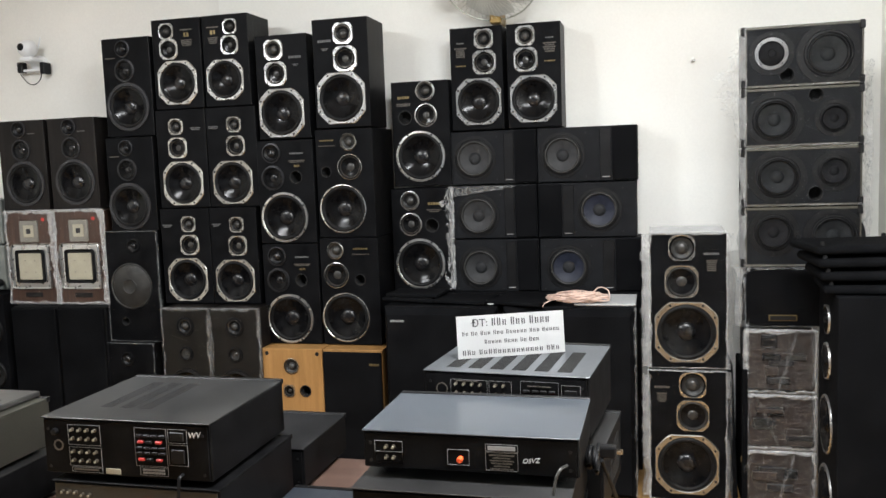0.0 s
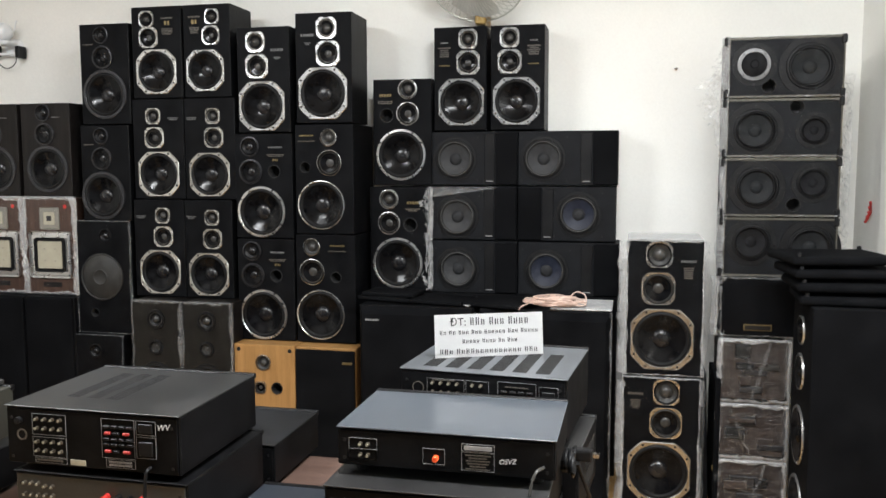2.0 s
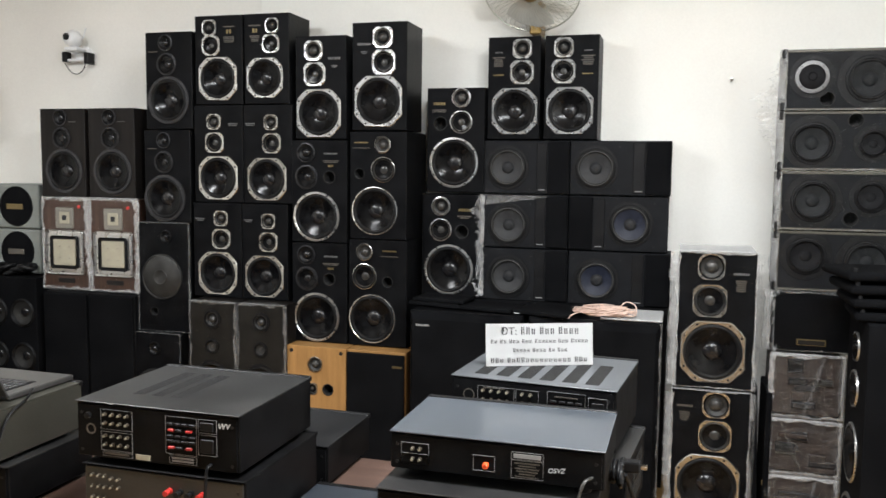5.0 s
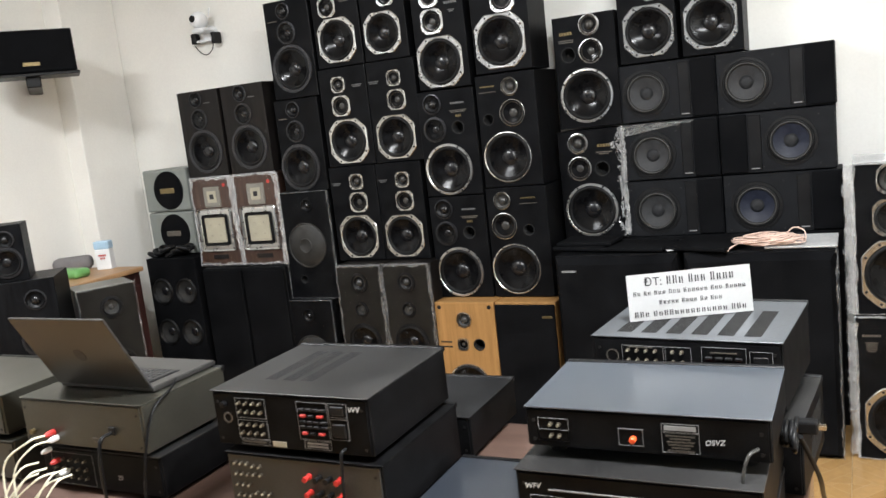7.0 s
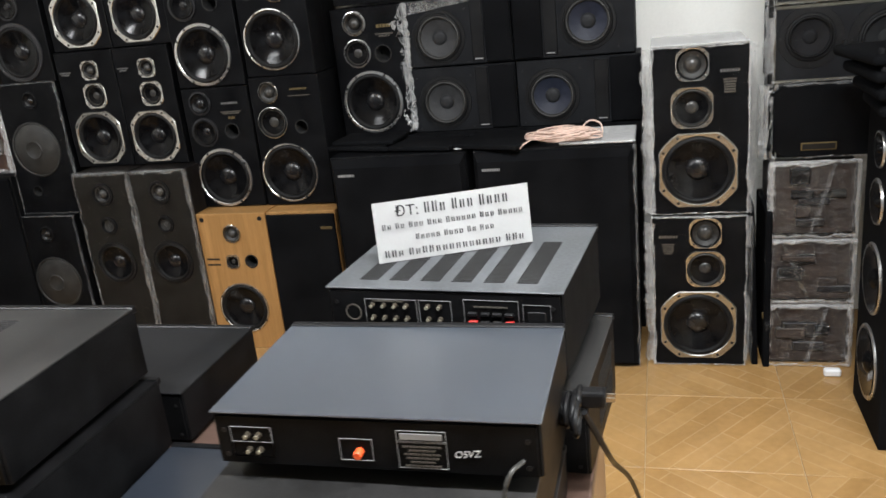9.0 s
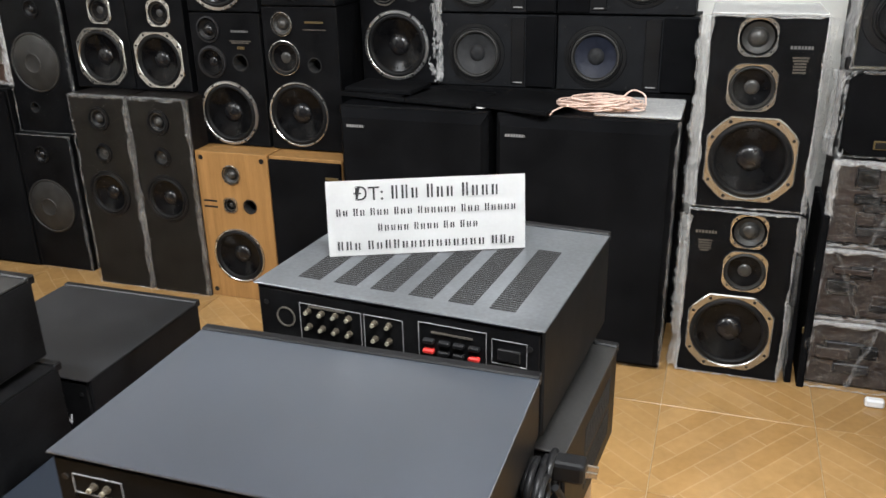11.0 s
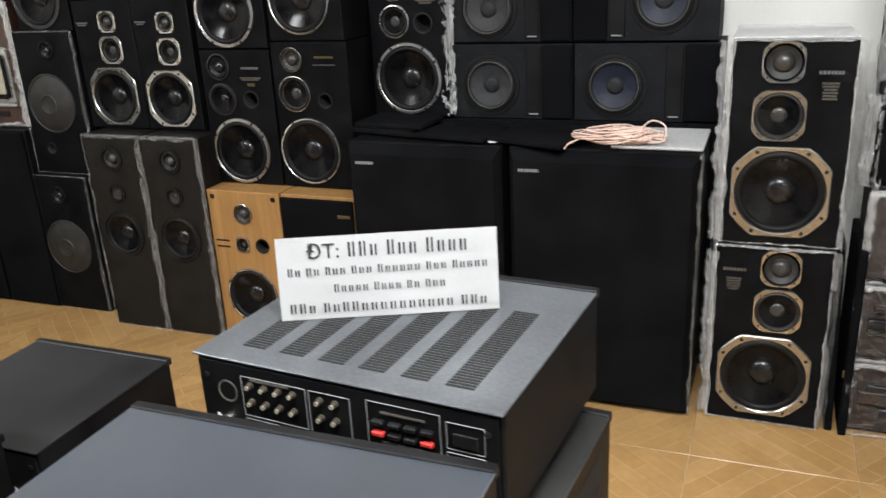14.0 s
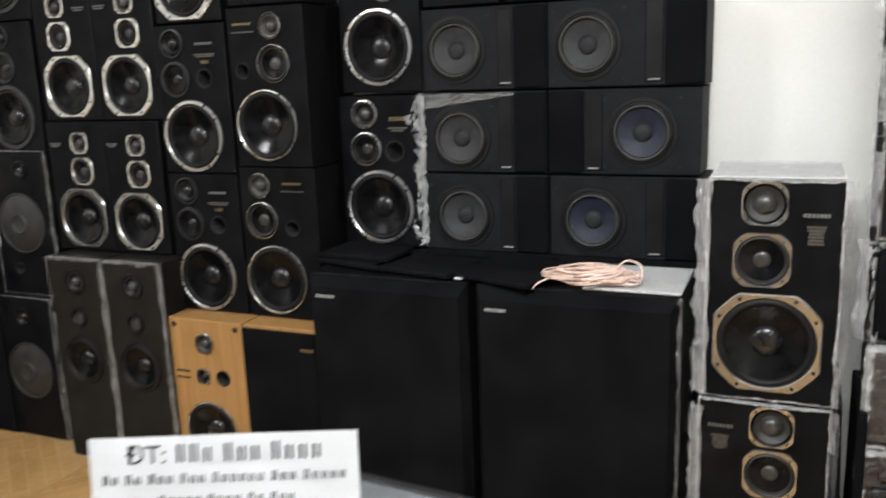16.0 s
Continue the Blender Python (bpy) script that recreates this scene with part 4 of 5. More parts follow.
for z, h, sd in ((.535, .295, 61), (.27, .26, 62), (.004, .262, 63)):
    s = thing("wrapped_unit", "film-wrapped brown and dark electronic unit", "wrapped unit", pose(RX - .09, RY, z), "wall-side stack")
    part("core", box(-.145, .15, .01, .3, 0, h - .012, .01), M_BROWNBOX, s, "brown and dark packed parts")
    rq = random.Random(sd)
    for q in range(7):
        xx, zz, ww, hh = rq.uniform(-.13, .04), rq.uniform(.01, h - .09), rq.uniform(.04, .12), rq.uniform(.012, .06)
        part("packed_piece", box(xx, xx + ww, -.004 * (q % 3), .02, zz, zz + hh, .003), (M_DKRING, M_BLKPL, M_BROWNBOX, M_GREYPANEL)[q % 4], s)
    film_wrap(s, .3, h - .01, .3, M_FILMH, sd, edge=.02, rough=.02, y0=-.02)
    film_ribbon(s, .0, .01, h - .02, .014, sd + 5, lean=-.4 if sd == 62 else .3, depth=.004, mat=M_FILMTORN)
    film_ribbon(s, .155, h * .1, h * .95, .03, sd + 13, mat=M_FILMTORN), film_ribbon(s, -.13, h * .2, h, .02, sd + 15, mat=M_FILMTORN)
# ragged film on the wall side of the stack
def ragged_film(name, label, x, y, z0, z1, wide, seed, mat):
    """Torn film hanging from an edge: a crumpled sheet with a frayed outer outline."""
    rng = random.Random(seed)
    bm = bmesh.new()
    n, m = int((z1 - z0) / .012), 9
    grid = []
    for j in range(n + 1):
        t = j / n
        reach = wide(t) * (.65 + .7 * abs(noise.noise(Vector((seed, t * 9, 0)))) + .5 * abs(noise.noise(Vector((seed, t * 31, 4)))))
        grid.append([bm.verts.new((x - reach * i / m + rng.uniform(-.005, .005), y + .02 * noise.noise(Vector((i * .9, j * .35, seed))) + rng.uniform(-.007, .007), z1 - (z1 - z0) * t + rng.uniform(-.007, .007))) for i in range(m + 1)])
    for a, b in zip(grid, grid[1:]):
        for i in range(m):
            if rng.random() > max(0, (i - 3) / 9):
                bm.faces.new((a[i], a[i + 1], b[i + 1], b[i]))
    loose = [v for v in bm.verts if not v.link_faces]
    bmesh.ops.delete(bm, geom=loose, context="VERTS")
    solid(name, bm, mat, label, "plastic film", smooth=25)


ragged_film("loose_film", "ragged loose stretch film on the speaker stack", RX - RW / 2 + .012, RY + .015, 1.50, 2.16, lambda t: .05 + .11 * math.sin(min(1, t * 1.25) * math.pi) ** 2, 8, M_FILMTORN)
ragged_film("loose_film", "narrow strip of crumpled film down the stack", RX - RW / 2 + .016, RY + .01, .80, 1.52, lambda t: .03, 9, M_FILMR)
ragged_film("loose_film", "loose crumpled film hanging behind the speaker stack", RX + RW / 2 + .05, RY + .05, 1.2, 2.0, lambda t: .05, 10, M_FILMTORN)

# loose film hanging over the middle row
ragged_film("torn_film", "torn crumpled clear film hanging over wide speakers", -.435, 4.797, .955, 1.497, lambda t: .045 + .03 * math.sin(t * 9) ** 2, 14, M_FILMR)
bm = bmesh.new()
rng = random.Random(15)
top = [[bm.verts.new((-.45 + .014 * i, 4.803 - .008 * rng.random(), 1.499 - (.055 - .0019 * i) * j / 3 - .003 * rng.random())) for i in range(26)] for j in range(4)]
for a, b in zip(top, top[1:]):
    for i in range(25):
        bm.faces.new((a[i], a[i + 1], b[i + 1], b[i]))
solid("torn_film", bm, M_FILMW, "crumpled film strip along the top of a speaker", "plastic film", smooth=25)

# leaning panels between the stacks
for k, (x, y, h) in enumerate(((.945, 4.46, .66), (.985, 4.44, .64))):
    s = thing("leaning_board", "narrow black grille panel leaning upright", "panel", pose(x, y, 0, 0, -2 + 2 * k, 0), "leaning panels")
    part("panel", box(-.012, .012, 0, .34, 0, h, .004), M_CLOTH, s)
    part("catch", box(-.017, -.009, .02, .028, .2, .225, .002), M_GOLD, s, "small brass catch")

# tower turned towards the middle of the room, with grilles on it
s = thing("tower_speaker", "tall black tower speaker with silver-rimmed drivers, side on", "speaker", pose(1.42, 4.04, 0, 0, 0, 0))
part("cabinet", box(-.16, .17, -.18, .20, 0, 1.07, .004), M_CLOTH, s)
for z, r in ((.95, .06), (.78, .075), (.52, .12), (.22, .13)):
    d = part("woofer", lathe([(r, 0), (r, .004), (r * .97, .008), (r * .91, .006), (r * .5, -.01), (r * .28, -.02), (0, .0)], 36), M_SILVER, s, "silver-rimmed driver seen edge on", (-.16, 0.02, z), 40)
    d.rotation_euler = (0, 0, radians(-90))
    c = part("cone", lathe([(r * .88, .009), (r * .5, .004), (r * .3, 0), (r * .2, .012), (0, .018)], 30), M_CONE, d, "", None, 50)
film = bmesh.new()
grid = [[film.verts.new((.175 + .03 * rng.random(), -.21 + .05 * i - .012 * rng.random(), .02 + .05 * j)) for i in range(5)] for j in range(16)]
for a, b in zip(grid, grid[1:]):
    for i in range(4):
        film.faces.new((a[i], a[i + 1], b[i + 1], b[i]))
part("film_wrap", film, M_FILMH, s, "loose film on the side", smooth=60)
for k in range(4):
    z = 1.072 + .05 * k
    g = thing("pegged_cover", "black cloth cover with mounting pegs, stacked flat", "cover", pose(1.425 - .02 * k, 4.06 + .02 * k, z, 0, 0, -3 + 4 * k), "stacked grille frames")
    part("frame", box(-.20, .20, -.17, .17, 0, .034, .014, seg=3), M_CLOTH, g, "rounded cloth-covered frame", smooth=50)
    for i in (-1, 1):
        for j in (-1, 1):
            p = part("peg", lathe([(.009, 0), (.009, .012), (.006, .014), (.006, .0155), (0, .0155)], 10), M_BLKPL, g, "", (i * .17, j * .14, .034))
            p.rotation_euler = (radians(-90), 0, 0)
solid("white_plug", box(-.03, .03, -.015, .015, 0, .03, .006), M_WHITE, "small white plastic block on the floor", "plug", pose(1.215, 4.38, 0))

# ---- wall fittings ----
f = thing("wall_fan", "wall fan with a wire guard above the speakers", "fan", pose(-.2, 4.76, 2.545))
part("bracket", box(-.03, .03, .12, .275, -.21, -.03, .008), M_BRASSPL, f, "brownish wall bracket")
part("motor", lathe([(.05, -.12), (.075, -.1), (.085, -.03), (.075, .02), (.03, .04)], 28), M_FANBLADE, f, "", None, 40)
hub = part("hub", lathe([(.045, .045), (.043, .06), (.03, .068), (0, .07)], 28), M_BRASSPL, f, "brass-coloured hub badge", None, 40)
for k in range(3):
    blade = bmesh.new()
    a0 = 2 * math.pi * k / 3 + .4
    loops = []
    for t in np.linspace(.04, .21, 7):
        wd = .5 + .35 * math.sin((t - .04) / .17 * 2.4)
        loops.append([blade.verts.new((t * math.cos(a0 + u * wd), -.02 - .03 * u, t * math.sin(a0 + u * wd))) for u in (-.9, -.3, .3, .9)])
    for a, b in zip(loops, loops[1:]):
        for i in range(3):
            blade.faces.new((a[i], a[i + 1], b[i + 1], b[i]))
    part("blade", blade, M_FANBLADE, f, "pale plastic blade", smooth=60)
guard = part("guard", tube([(.25 * math.cos(t), 0, .25 * math.sin(t)) for t in np.linspace(0, 2 * math.pi, 49)], .004, 6), M_WIRE, f, "round wire guard", smooth=60)
wires = bmesh.new()
for k in range(56):
    a = 2 * math.pi * k / 56
    pts = [(r * math.cos(a + .25 * (r / .2)), -y, r * math.sin(a + .25 * (r / .2))) for r, y in ((.045, .066), (.12, .062), (.2, .045), (.238, .02), (.25, 0), (.225, -.03), (.12, -.06))]
    for p, q in zip(pts, pts[1:]):
        d = (Vector(q) - Vector(p)).normalized()
        u = d.orthogonal().normalized() * .0011
        v = d.cross(u)
        ra = [wires.verts.new(Vector(p) + o) for o in (u, v, -u, -v)]
        rb = [wires.verts.new(Vector(q) + o) for o in (u, v, -u, -v)]
        for i in range(4):
            wires.faces.new((ra[i], ra[(i + 1) % 4], rb[(i + 1) % 4], rb[i]))
part("guard_wires", wires, M_WIRE, guard, "thin radial guard wires", smooth=60)
for ob in f.children:
    if not ob.name.startswith("bracket"):
        ob.rotation_euler = (radians(42), 0, 0)

c = thing("security_camera", "white round security camera on a small wall bracket", "camera", pose(-3.13, 4.98, 2.33))
part("base", lathe([(.055, -.02), (.055, .0), (.045, .02), (0, .02)], 24), M_WHITE, c, "", (0, .06, 0), 40)
part("body", lathe([(0, -.056), (.036, -.044), (.055, -.012), (.055, .012), (.042, .042), (.016, .055), (0, .0555)], 28), M_WHITE, c, "white ball head", (-.005, -.02, .085), 60)
part("lens", lathe([(.022, .0), (.022, .012), (.012, .016), (0, .014)], 20), M_BLKPL, c, "black lens", (-.012, -.066, .092), 40)
part("stand", box(-.05, .05, -.06, .04, .005, .035, .014, seg=2), M_WHITE, c)
part("antenna", tube([(.045, .01, .09), (.065, .01, .155)], .004), M_WHITE, c)
part("bracket", box(.05, .08, 0, .07, -.065, .005, .004), M_BLKPL, c, "black wall bracket")
part("shelf", box(-.12, .05, .02, .075, -.045, -.03, .003), M_WHITE, c)
part("adapter", box(-.125, -.085, .01, .06, -.05, .015, .006), M_BLKPL, c, "black power adapter")
part("cord", tube(spline([(-.09, .0, -.06), (-.07, .03, -.11), (-.02, .03, -.125), (.03, .03, -.09), (.04, .03, -.02)]), .003), M_BLKPL, c, smooth=60)
solid("wall_nail", lathe([(.008, 0), (.006, .02), (.009, .024), (0, .026)], 10), M_STEEL, "small steel nail in the wall", "nail", pose(.79, BACK - .03, 2.10))
s = thing("paper_flower", "small red paper ornament fixed to the wall", "ornament", pose(1.66, 4.72, 1.39))
for k in range(5):
    part("petal", tube([(0, 0, 0), (-.015, -.05 + .02 * k, .05 - .025 * k)], .006, 5), M_RED, s)
solid("brown_board", box(1.635, 1.662, 3.9, 4.3, 0, 1.12, .003), M_MAHOG, "brown wooden board leaning on the side wall", "board")

# ---- the table and its equipment ----
t = thing("display_table", "long brown laminate table with tan plywood ends", "table", pose(0, 0, 0))
part("tabletop", box(-2.6, .47, 2.12, 2.92, .665, .70, .004), M_TABLE, t, "brown laminate top")
for x in (-2.58, -1.0, .445):
    part("end_panel", box(x, x + .022, 2.14, 2.90, 0, .664, .002), M_PLY, t, "tan plywood upright")
part("back_panel", box(-2.55, .44, 2.80, 2.82, .1, .66), M_PLY, t)


def component(name, label, x0, x1, y0, y1, z0, z1, body=None, lid=None, rz=0.0, feet=.012, overhang=.0012, panel=None):
    """A hi-fi unit seen from behind: chassis, lid, back panel, feet. Local origin: back left bottom corner."""
    w, d, h = x1 - x0, y1 - y0, z1 - z0
    s = thing(name, label, "hi-fi component", pose(x0, y0, z0, 0, 0, rz), "equipment on the table")
    part("chassis", box(0, w, .004, d, feet, h - .003, .003), body or M_CHASSIS, s)
    part("back_panel", box(.006, w - .006, -.001, .004, feet + .004, h - .008, .0005), panel or body or M_CHASSIS, s)
    part("lid", box(-overhang, w + overhang, -.003, d, h - .003, h, .001), lid or M_LIDDK, s, "painted steel lid")
    part("front_lip", box(-overhang, w + overhang, d - .01, d + .006, h - .012, h + .003, .002), M_BLKPL, s, "black front panel edge")
    for i in (.05, w - .05):
        for j in (.05, d - .05):
            p = part("foot", lathe([(.022, 0), (.02, feet), (0, feet)], 16), M_BLKPL, s, "", (i, j, feet), 40)
            p.rotation_euler = (radians(90), 0, 0)
    for i in (.018, w - .018):
        for j in (feet + .018, h - .03):
            part("screw", once(("screw", .004), lambda: lathe([(.004, 0), (.004, .0015), (0, .001)], 8), M_SCREW), None, s, "", (i, -.001, j))
    return s


def frame_line(s, x0, x1, z0, z1, mat=None, name="outline", y=-.0022):
    """A thin printed rectangle on a back panel."""
    bm = bmesh.new()
    e = .00032
    for a in ((x0, x1, z0 - e, z0 + e), (x0, x1, z1 - e, z1 + e), (x0 - e, x0 + e, z0, z1), (x1 - e, x1 + e, z0, z1)):
        box(a[0], a[1], y, y + .001, a[2], a[3], bm=bm)
    return part(name, bm, mat or M_LABEL, s, "thin printed outline")


def jack(s, x, z, mat=None, r=.0043):
    j = part("socket", once(("jack", r, (mat or M_SOCKET).name), lambda: lathe([(r * 1.1, 0), (r * 1.1, .003), (r * .8, .004), (r * .8, .008), (0, .008)], 12), mat or M_SOCKET), None, s, "", (x, -.001, z))
    part("contact", once(("contact", r), lambda: lathe([(r * .72, .0085), (r * .72, .0105), (r * .4, .0105), (r * .36, .0088), (0, .0088)], 12), M_JACK), None, j)
    return j


def jacks(s, x0, z0, nx, nz, dx, dz, mats=None):
    for i in range(nx):
        for k in range(nz):
            jack(s, x0 + i * dx, z0 - k * dz, mats[k % len(mats)] if mats else None)


def clip_terminal(s, x, z, mat):
    part("clip", box(x - .008, x + .008, -.009, -.001, z - .003, z + .0035, .0015), mat, s, "spring clip lever")


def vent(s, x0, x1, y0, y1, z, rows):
    """Slots in a lid: the shade inside them drawn as thin black strips laid on top."""
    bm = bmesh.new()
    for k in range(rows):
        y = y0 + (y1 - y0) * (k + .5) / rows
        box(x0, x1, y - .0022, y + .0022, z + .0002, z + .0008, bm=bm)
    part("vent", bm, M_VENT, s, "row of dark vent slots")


def scrawl(s, text, x, z, size, mat=None, y=-.002):
    cu = bpy.data.curves.new("scrawl", "FONT")
    cu.body, cu.size, cu.extrude, cu.shear = text, size, .0003, .25
    cu.materials.append(mat or M_SHEET)
    ob = new("handwritten_mark", cu)
    ob.parent = s
    ob.matrix_local = pose(x, y, z, 90, -5, 0)
    ob["label"] = "white handwritten letters"


# player with the bluish lid, on a deck
cd = component("disc_player", "black disc player with a blue-grey lid, rear side", -.037, .443, 2.215, 2.52, .93, 1.038, lid=M_LIDGREY, feet=.02)
frame_line(cd, .028, .092, .036, .084)
frame_line(cd, .028, .092, .036, .060)
for i, z in enumerate((.072, .048)):
    jack(cd, .055, z), jack(cd, .072, z)
frame_line(cd, .195, .243, .038, .072)
part("button", lathe([(.0065, 0), (.0065, .012), (.005, .014), (0, .014)], 16), M_ORANGE, cd, "orange red round button", (.224, -.001, .052), 40)
part("label_plate", box(.285, .345, -.003, -.001, .075, .084), M_LABEL, cd, "pale printed plate")
frame_line(cd, .28, .35, .072, .088), frame_line(cd, .28, .35, .030, .070)
bars(cd, "print", .315, .064, .055, 6, M_DIMLABEL, y=-.003, height=.003, gap=1.0, label="fine printed notice")
scrawl(cd, "OSVZ", .36, .049, .0145)
part("power_cord", tube(spline([(.455, -.003, .05), (.44, -.03, .045), (.43, -.04, .0), (.435, -.035, -.08), (.44, -.03, -.2)]), .0035), M_GREYPANEL, cd, "grey mains cord", smooth=60)
dk = component("cassette_deck", "black deck with a dark lid under the player", -.045, .43, 2.15, 2.56, .80, .928, lid=M_LIDDK)
scrawl(dk, "WFV", .02, .088, .016)
frame_line(dk, .03, .1, .02, .075), jacks(dk, .05, .06, 2, 2, .02, .022)
part("trim", box(.07, .4, -.003, -.001, .088, .0905), M_LABEL, dk, "thin pale line")
part("button", lathe([(.008, 0), (.008, .012), (0, .014)], 16), M_ORANGE, dk, "", (.2, -.001, .045), 40)
frame_line(dk, .18, .24, .03, .07), frame_line(dk, .28, .36, .03, .08)
bars(dk, "print", .32, .07, .06, 3, M_LABEL, y=-.003, height=.006)
component("tuner", "black low tuner resting on the table", -.04, .43, 2.17, 2.54, .70, .797)

# amplifier that carries the sign
amp = component("stereo_amplifier", "black amplifier with a dusty grey slotted lid", 0, .44, 2.60, 2.97, .905, 1.079, lid=M_LIDAMP, rz=-5)
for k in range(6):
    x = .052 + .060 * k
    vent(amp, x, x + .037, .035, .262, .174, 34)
frame_line(amp, .075, .175, .095, .152), frame_line(amp, .075, .175, .03, .09), frame_line(amp, .18, .24, .055, .152), frame_line(amp, .264, .362, .065, .156), frame_line(amp, .37, .418, .115, .150), frame_line(amp, .37, .418, .06, .11), frame_line(amp, .264, .362, .02, .06)
jacks(amp, .09, .141, 4, 2, .022, .024), jacks(amp, .197, .141, 2, 2, .022, .024), jacks(amp, .09, .078, 4, 2, .022, .022)
part("label_plate", box(.185, .235, -.003, -.001, .062, .076), M_GREY, amp)
for x in (.280, .303, .324, .346):
    clip_terminal(amp, x, .131, M_BLKPL)
for x, m in ((.280, M_RED), (.302, M_BLKPL), (.324, M_BLKPL), (.346, M_RED)):
    clip_terminal(amp, x, .116, m)
bars(amp, "print", .313, .144, .06, 1, M_DIMLABEL, y=-.003, height=.003)
bars(amp, "print", .313, .103, .06, 1, M_DIMLABEL, y=-.003, height=.003)
bars(amp, "print", .12, .149, .06, 1, M_DIMLABEL, y=-.003, height=.003)
part("ground_post", lathe([(.009, 0), (.009, .01), (.006, .018), (0, .018)], 12), M_STEEL, amp, "", (.05, -.001, .085), 40)
ring = part("seal", lathe([(.016, 0), (.016, .001), (.0135, .001), (.0135, 0)], 24), M_DIMLABEL, amp, "round printed seal", (.05, -.001, .125))
part("mains_outlet", box(.378, .410, -.004, -.001, .120, .138, .0015), M_BLKPL, amp), part("mains_outlet", box(.378, .410, -.004, -.001, .075, .097, .0015), M_BLKPL, amp)
scrawl(amp, "M", .02, .06, .04)
rcv = component("receiver", "black receiver with side vents under the amplifier", .0, .47, 2.62, 2.95, .702, .888, rz=-5, body=M_CHASSIS)
# black strips on the side stand for the shade in its vents
for k in range(2):
    bm = bmesh.new()
    for q in range(14):
        box(.47, .4708, .12 + .012 * q, .126 + .012 * q, .04 + .06 * k, .09 + .06 * k, bm=bm)
    part("vent", bm, M_VENT, rcv, "side vent slots")
cord = thing("mains_plug_cord", "black coiled mains cord with a plug", "cable", pose(.43, 2.48, .90))
for k in range(7):
    part("loop", tube([(.02 + .012 * math.cos(k), .032 * math.cos(a) + .01 * k - .02, .024 * math.sin(a) + .006 * math.sin(k)) for a in np.linspace(0, 6.28, 20)], .005, 6), M_BLKPL, cord, smooth=60)
part("plug", box(.03, .075, .03, .06, -.01, .02, .006, seg=2), M_BLKPL, cord)
for i in (0, 1):
    part("pin", box(.075, .09, .038 + .014 * i, .041 + .014 * i, 0, .008), M_STEEL, cord)
solid("floor_cable", tube(spline([(.47, 2.50, .89), (.5, 2.57, .77), (.5, 2.75, .63), (.52, 2.95, .46), (.54, 3.2, .2), (.553, 3.38, .05), (.565, 3.44, .008), (.605, 3.41, .006), (.66, 3.33, .006)]), .0055), M_BLKPL, "black mains cord trailing to the floor", "cable", smooth=60)

# paper sign
P0, P1 = Vector((.069, 2.709, 1.081)), Vector((.352, 2.829, 1.081))
ang = math.degrees(math.atan2(P1.y - P0.y, P1.x - P0.x))
sign = thing("paper_sign", "white folded paper notice with black print, standing", "sign", pose(P0.x, P0.y, P0.z, 0, 0, ang) @ pose(0, 0, 0, -8, 0, 0))
W, H = .307, .118
bm = bmesh.new()
cols, rows_ = 16, 8
grid = [[bm.verts.new((W * i / cols, .0007 * math.sin(i * .5 + .4 * j), H * j / rows_)) for i in range(cols + 1)] for j in range(rows_ + 1)]
for a, b in zip(grid, grid[1:]):
    for i in range(cols):
        bm.faces.new((a[i], a[i + 1], b[i + 1], b[i]))
bmesh.ops.solidify(bm, geom=bm.faces[:], thickness=.0006)
part("sheet", bm, M_SHEET, sign, "creased white paper", smooth=60)


def print_line(x0, x1, z, height, words):
    """A line of print as plain bars, one thin bar to a letter, grouped by words."""
    rng = random.Random(int(x0 * 9999 + z * 777))
    bm = bmesh.new()
    pitch = (x1 - x0) / (sum(words) + .55 * (len(words) - 1))
    x = x0
    for count in words:
        for k in range(count):
            hh = height * (1.3 if k == 0 or rng.random() < .15 else 1)
            box(x + pitch * .14, x + pitch * .36, -.0016, -.0011, z, z + hh, bm=bm)
            box(x + pitch * .56, x + pitch * .74, -.0016, -.0011, z, z + hh, bm=bm)
            x += pitch
        x += pitch * .55
    part("print_line", bm, M_INK, sign, "line of black print")


cu = bpy.data.curves.new("heading", "FONT")
cu.body, cu.size, cu.extrude = "ĐT:", .030, .0003
cu.materials.append(M_INK)
ob = new("heading", cu)
ob.parent = sign
ob.matrix_local = pose(.042, -.0014, .0870, 90, 0, 0)
print_line(.098, .268, .0875, .016, (3, 3, 4))
print_line(.013, .294, .063, .0088, (2, 2, 3, 3, 6, 3, 5))
print_line(.076, .234, .038, .0088, (5, 4, 2, 3))
print_line(.012, .292, .0095, .0105, (3, 14, 3))

# receiver pair left of the sign
rc = component("stereo_receiver", "black receiver with a dusty charcoal lid, rear side", -.867, -.408, 2.195, 2.59, .885, 1.04, lid=M_LIDDK)
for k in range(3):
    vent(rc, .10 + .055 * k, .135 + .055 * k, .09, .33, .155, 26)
frame_line(rc, .075, .165, .088, .138), frame_line(rc, .075, .165, .035, .082), frame_line(rc, .26, .345, .045, .138), frame_line(rc, .35, .40, .105, .138), frame_line(rc, .35, .40, .05, .10), frame_line(rc, .27, .345, .022, .042), frame_line(rc, .08, .165, .02, .032)
jacks(rc, .088, .126, 4, 2, .021, .022), jacks(rc, .088, .072, 4, 2, .021, .022)
for z in (.105, .062):
    for x, m in ((.278, M_RED), (.3, M_BLKPL), (.326, M_RED)):
        clip_terminal(rc, x, z, m)
for z in (.12, .09, .078):
    for x in (.275, .295, .315, .335):
        clip_terminal(rc, x, z, M_BLKPL)
part("label_plate", box(.175, .215, -.003, -.001, .02, .033), M_CREAM, rc, "cream paper label")
bars(rc, "print", .307, .036, .06, 2, M_LABEL, y=-.003, height=.005)
bars(rc, "print", .12, .027, .07, 1, M_DIMLABEL, y=-.003, height=.005)
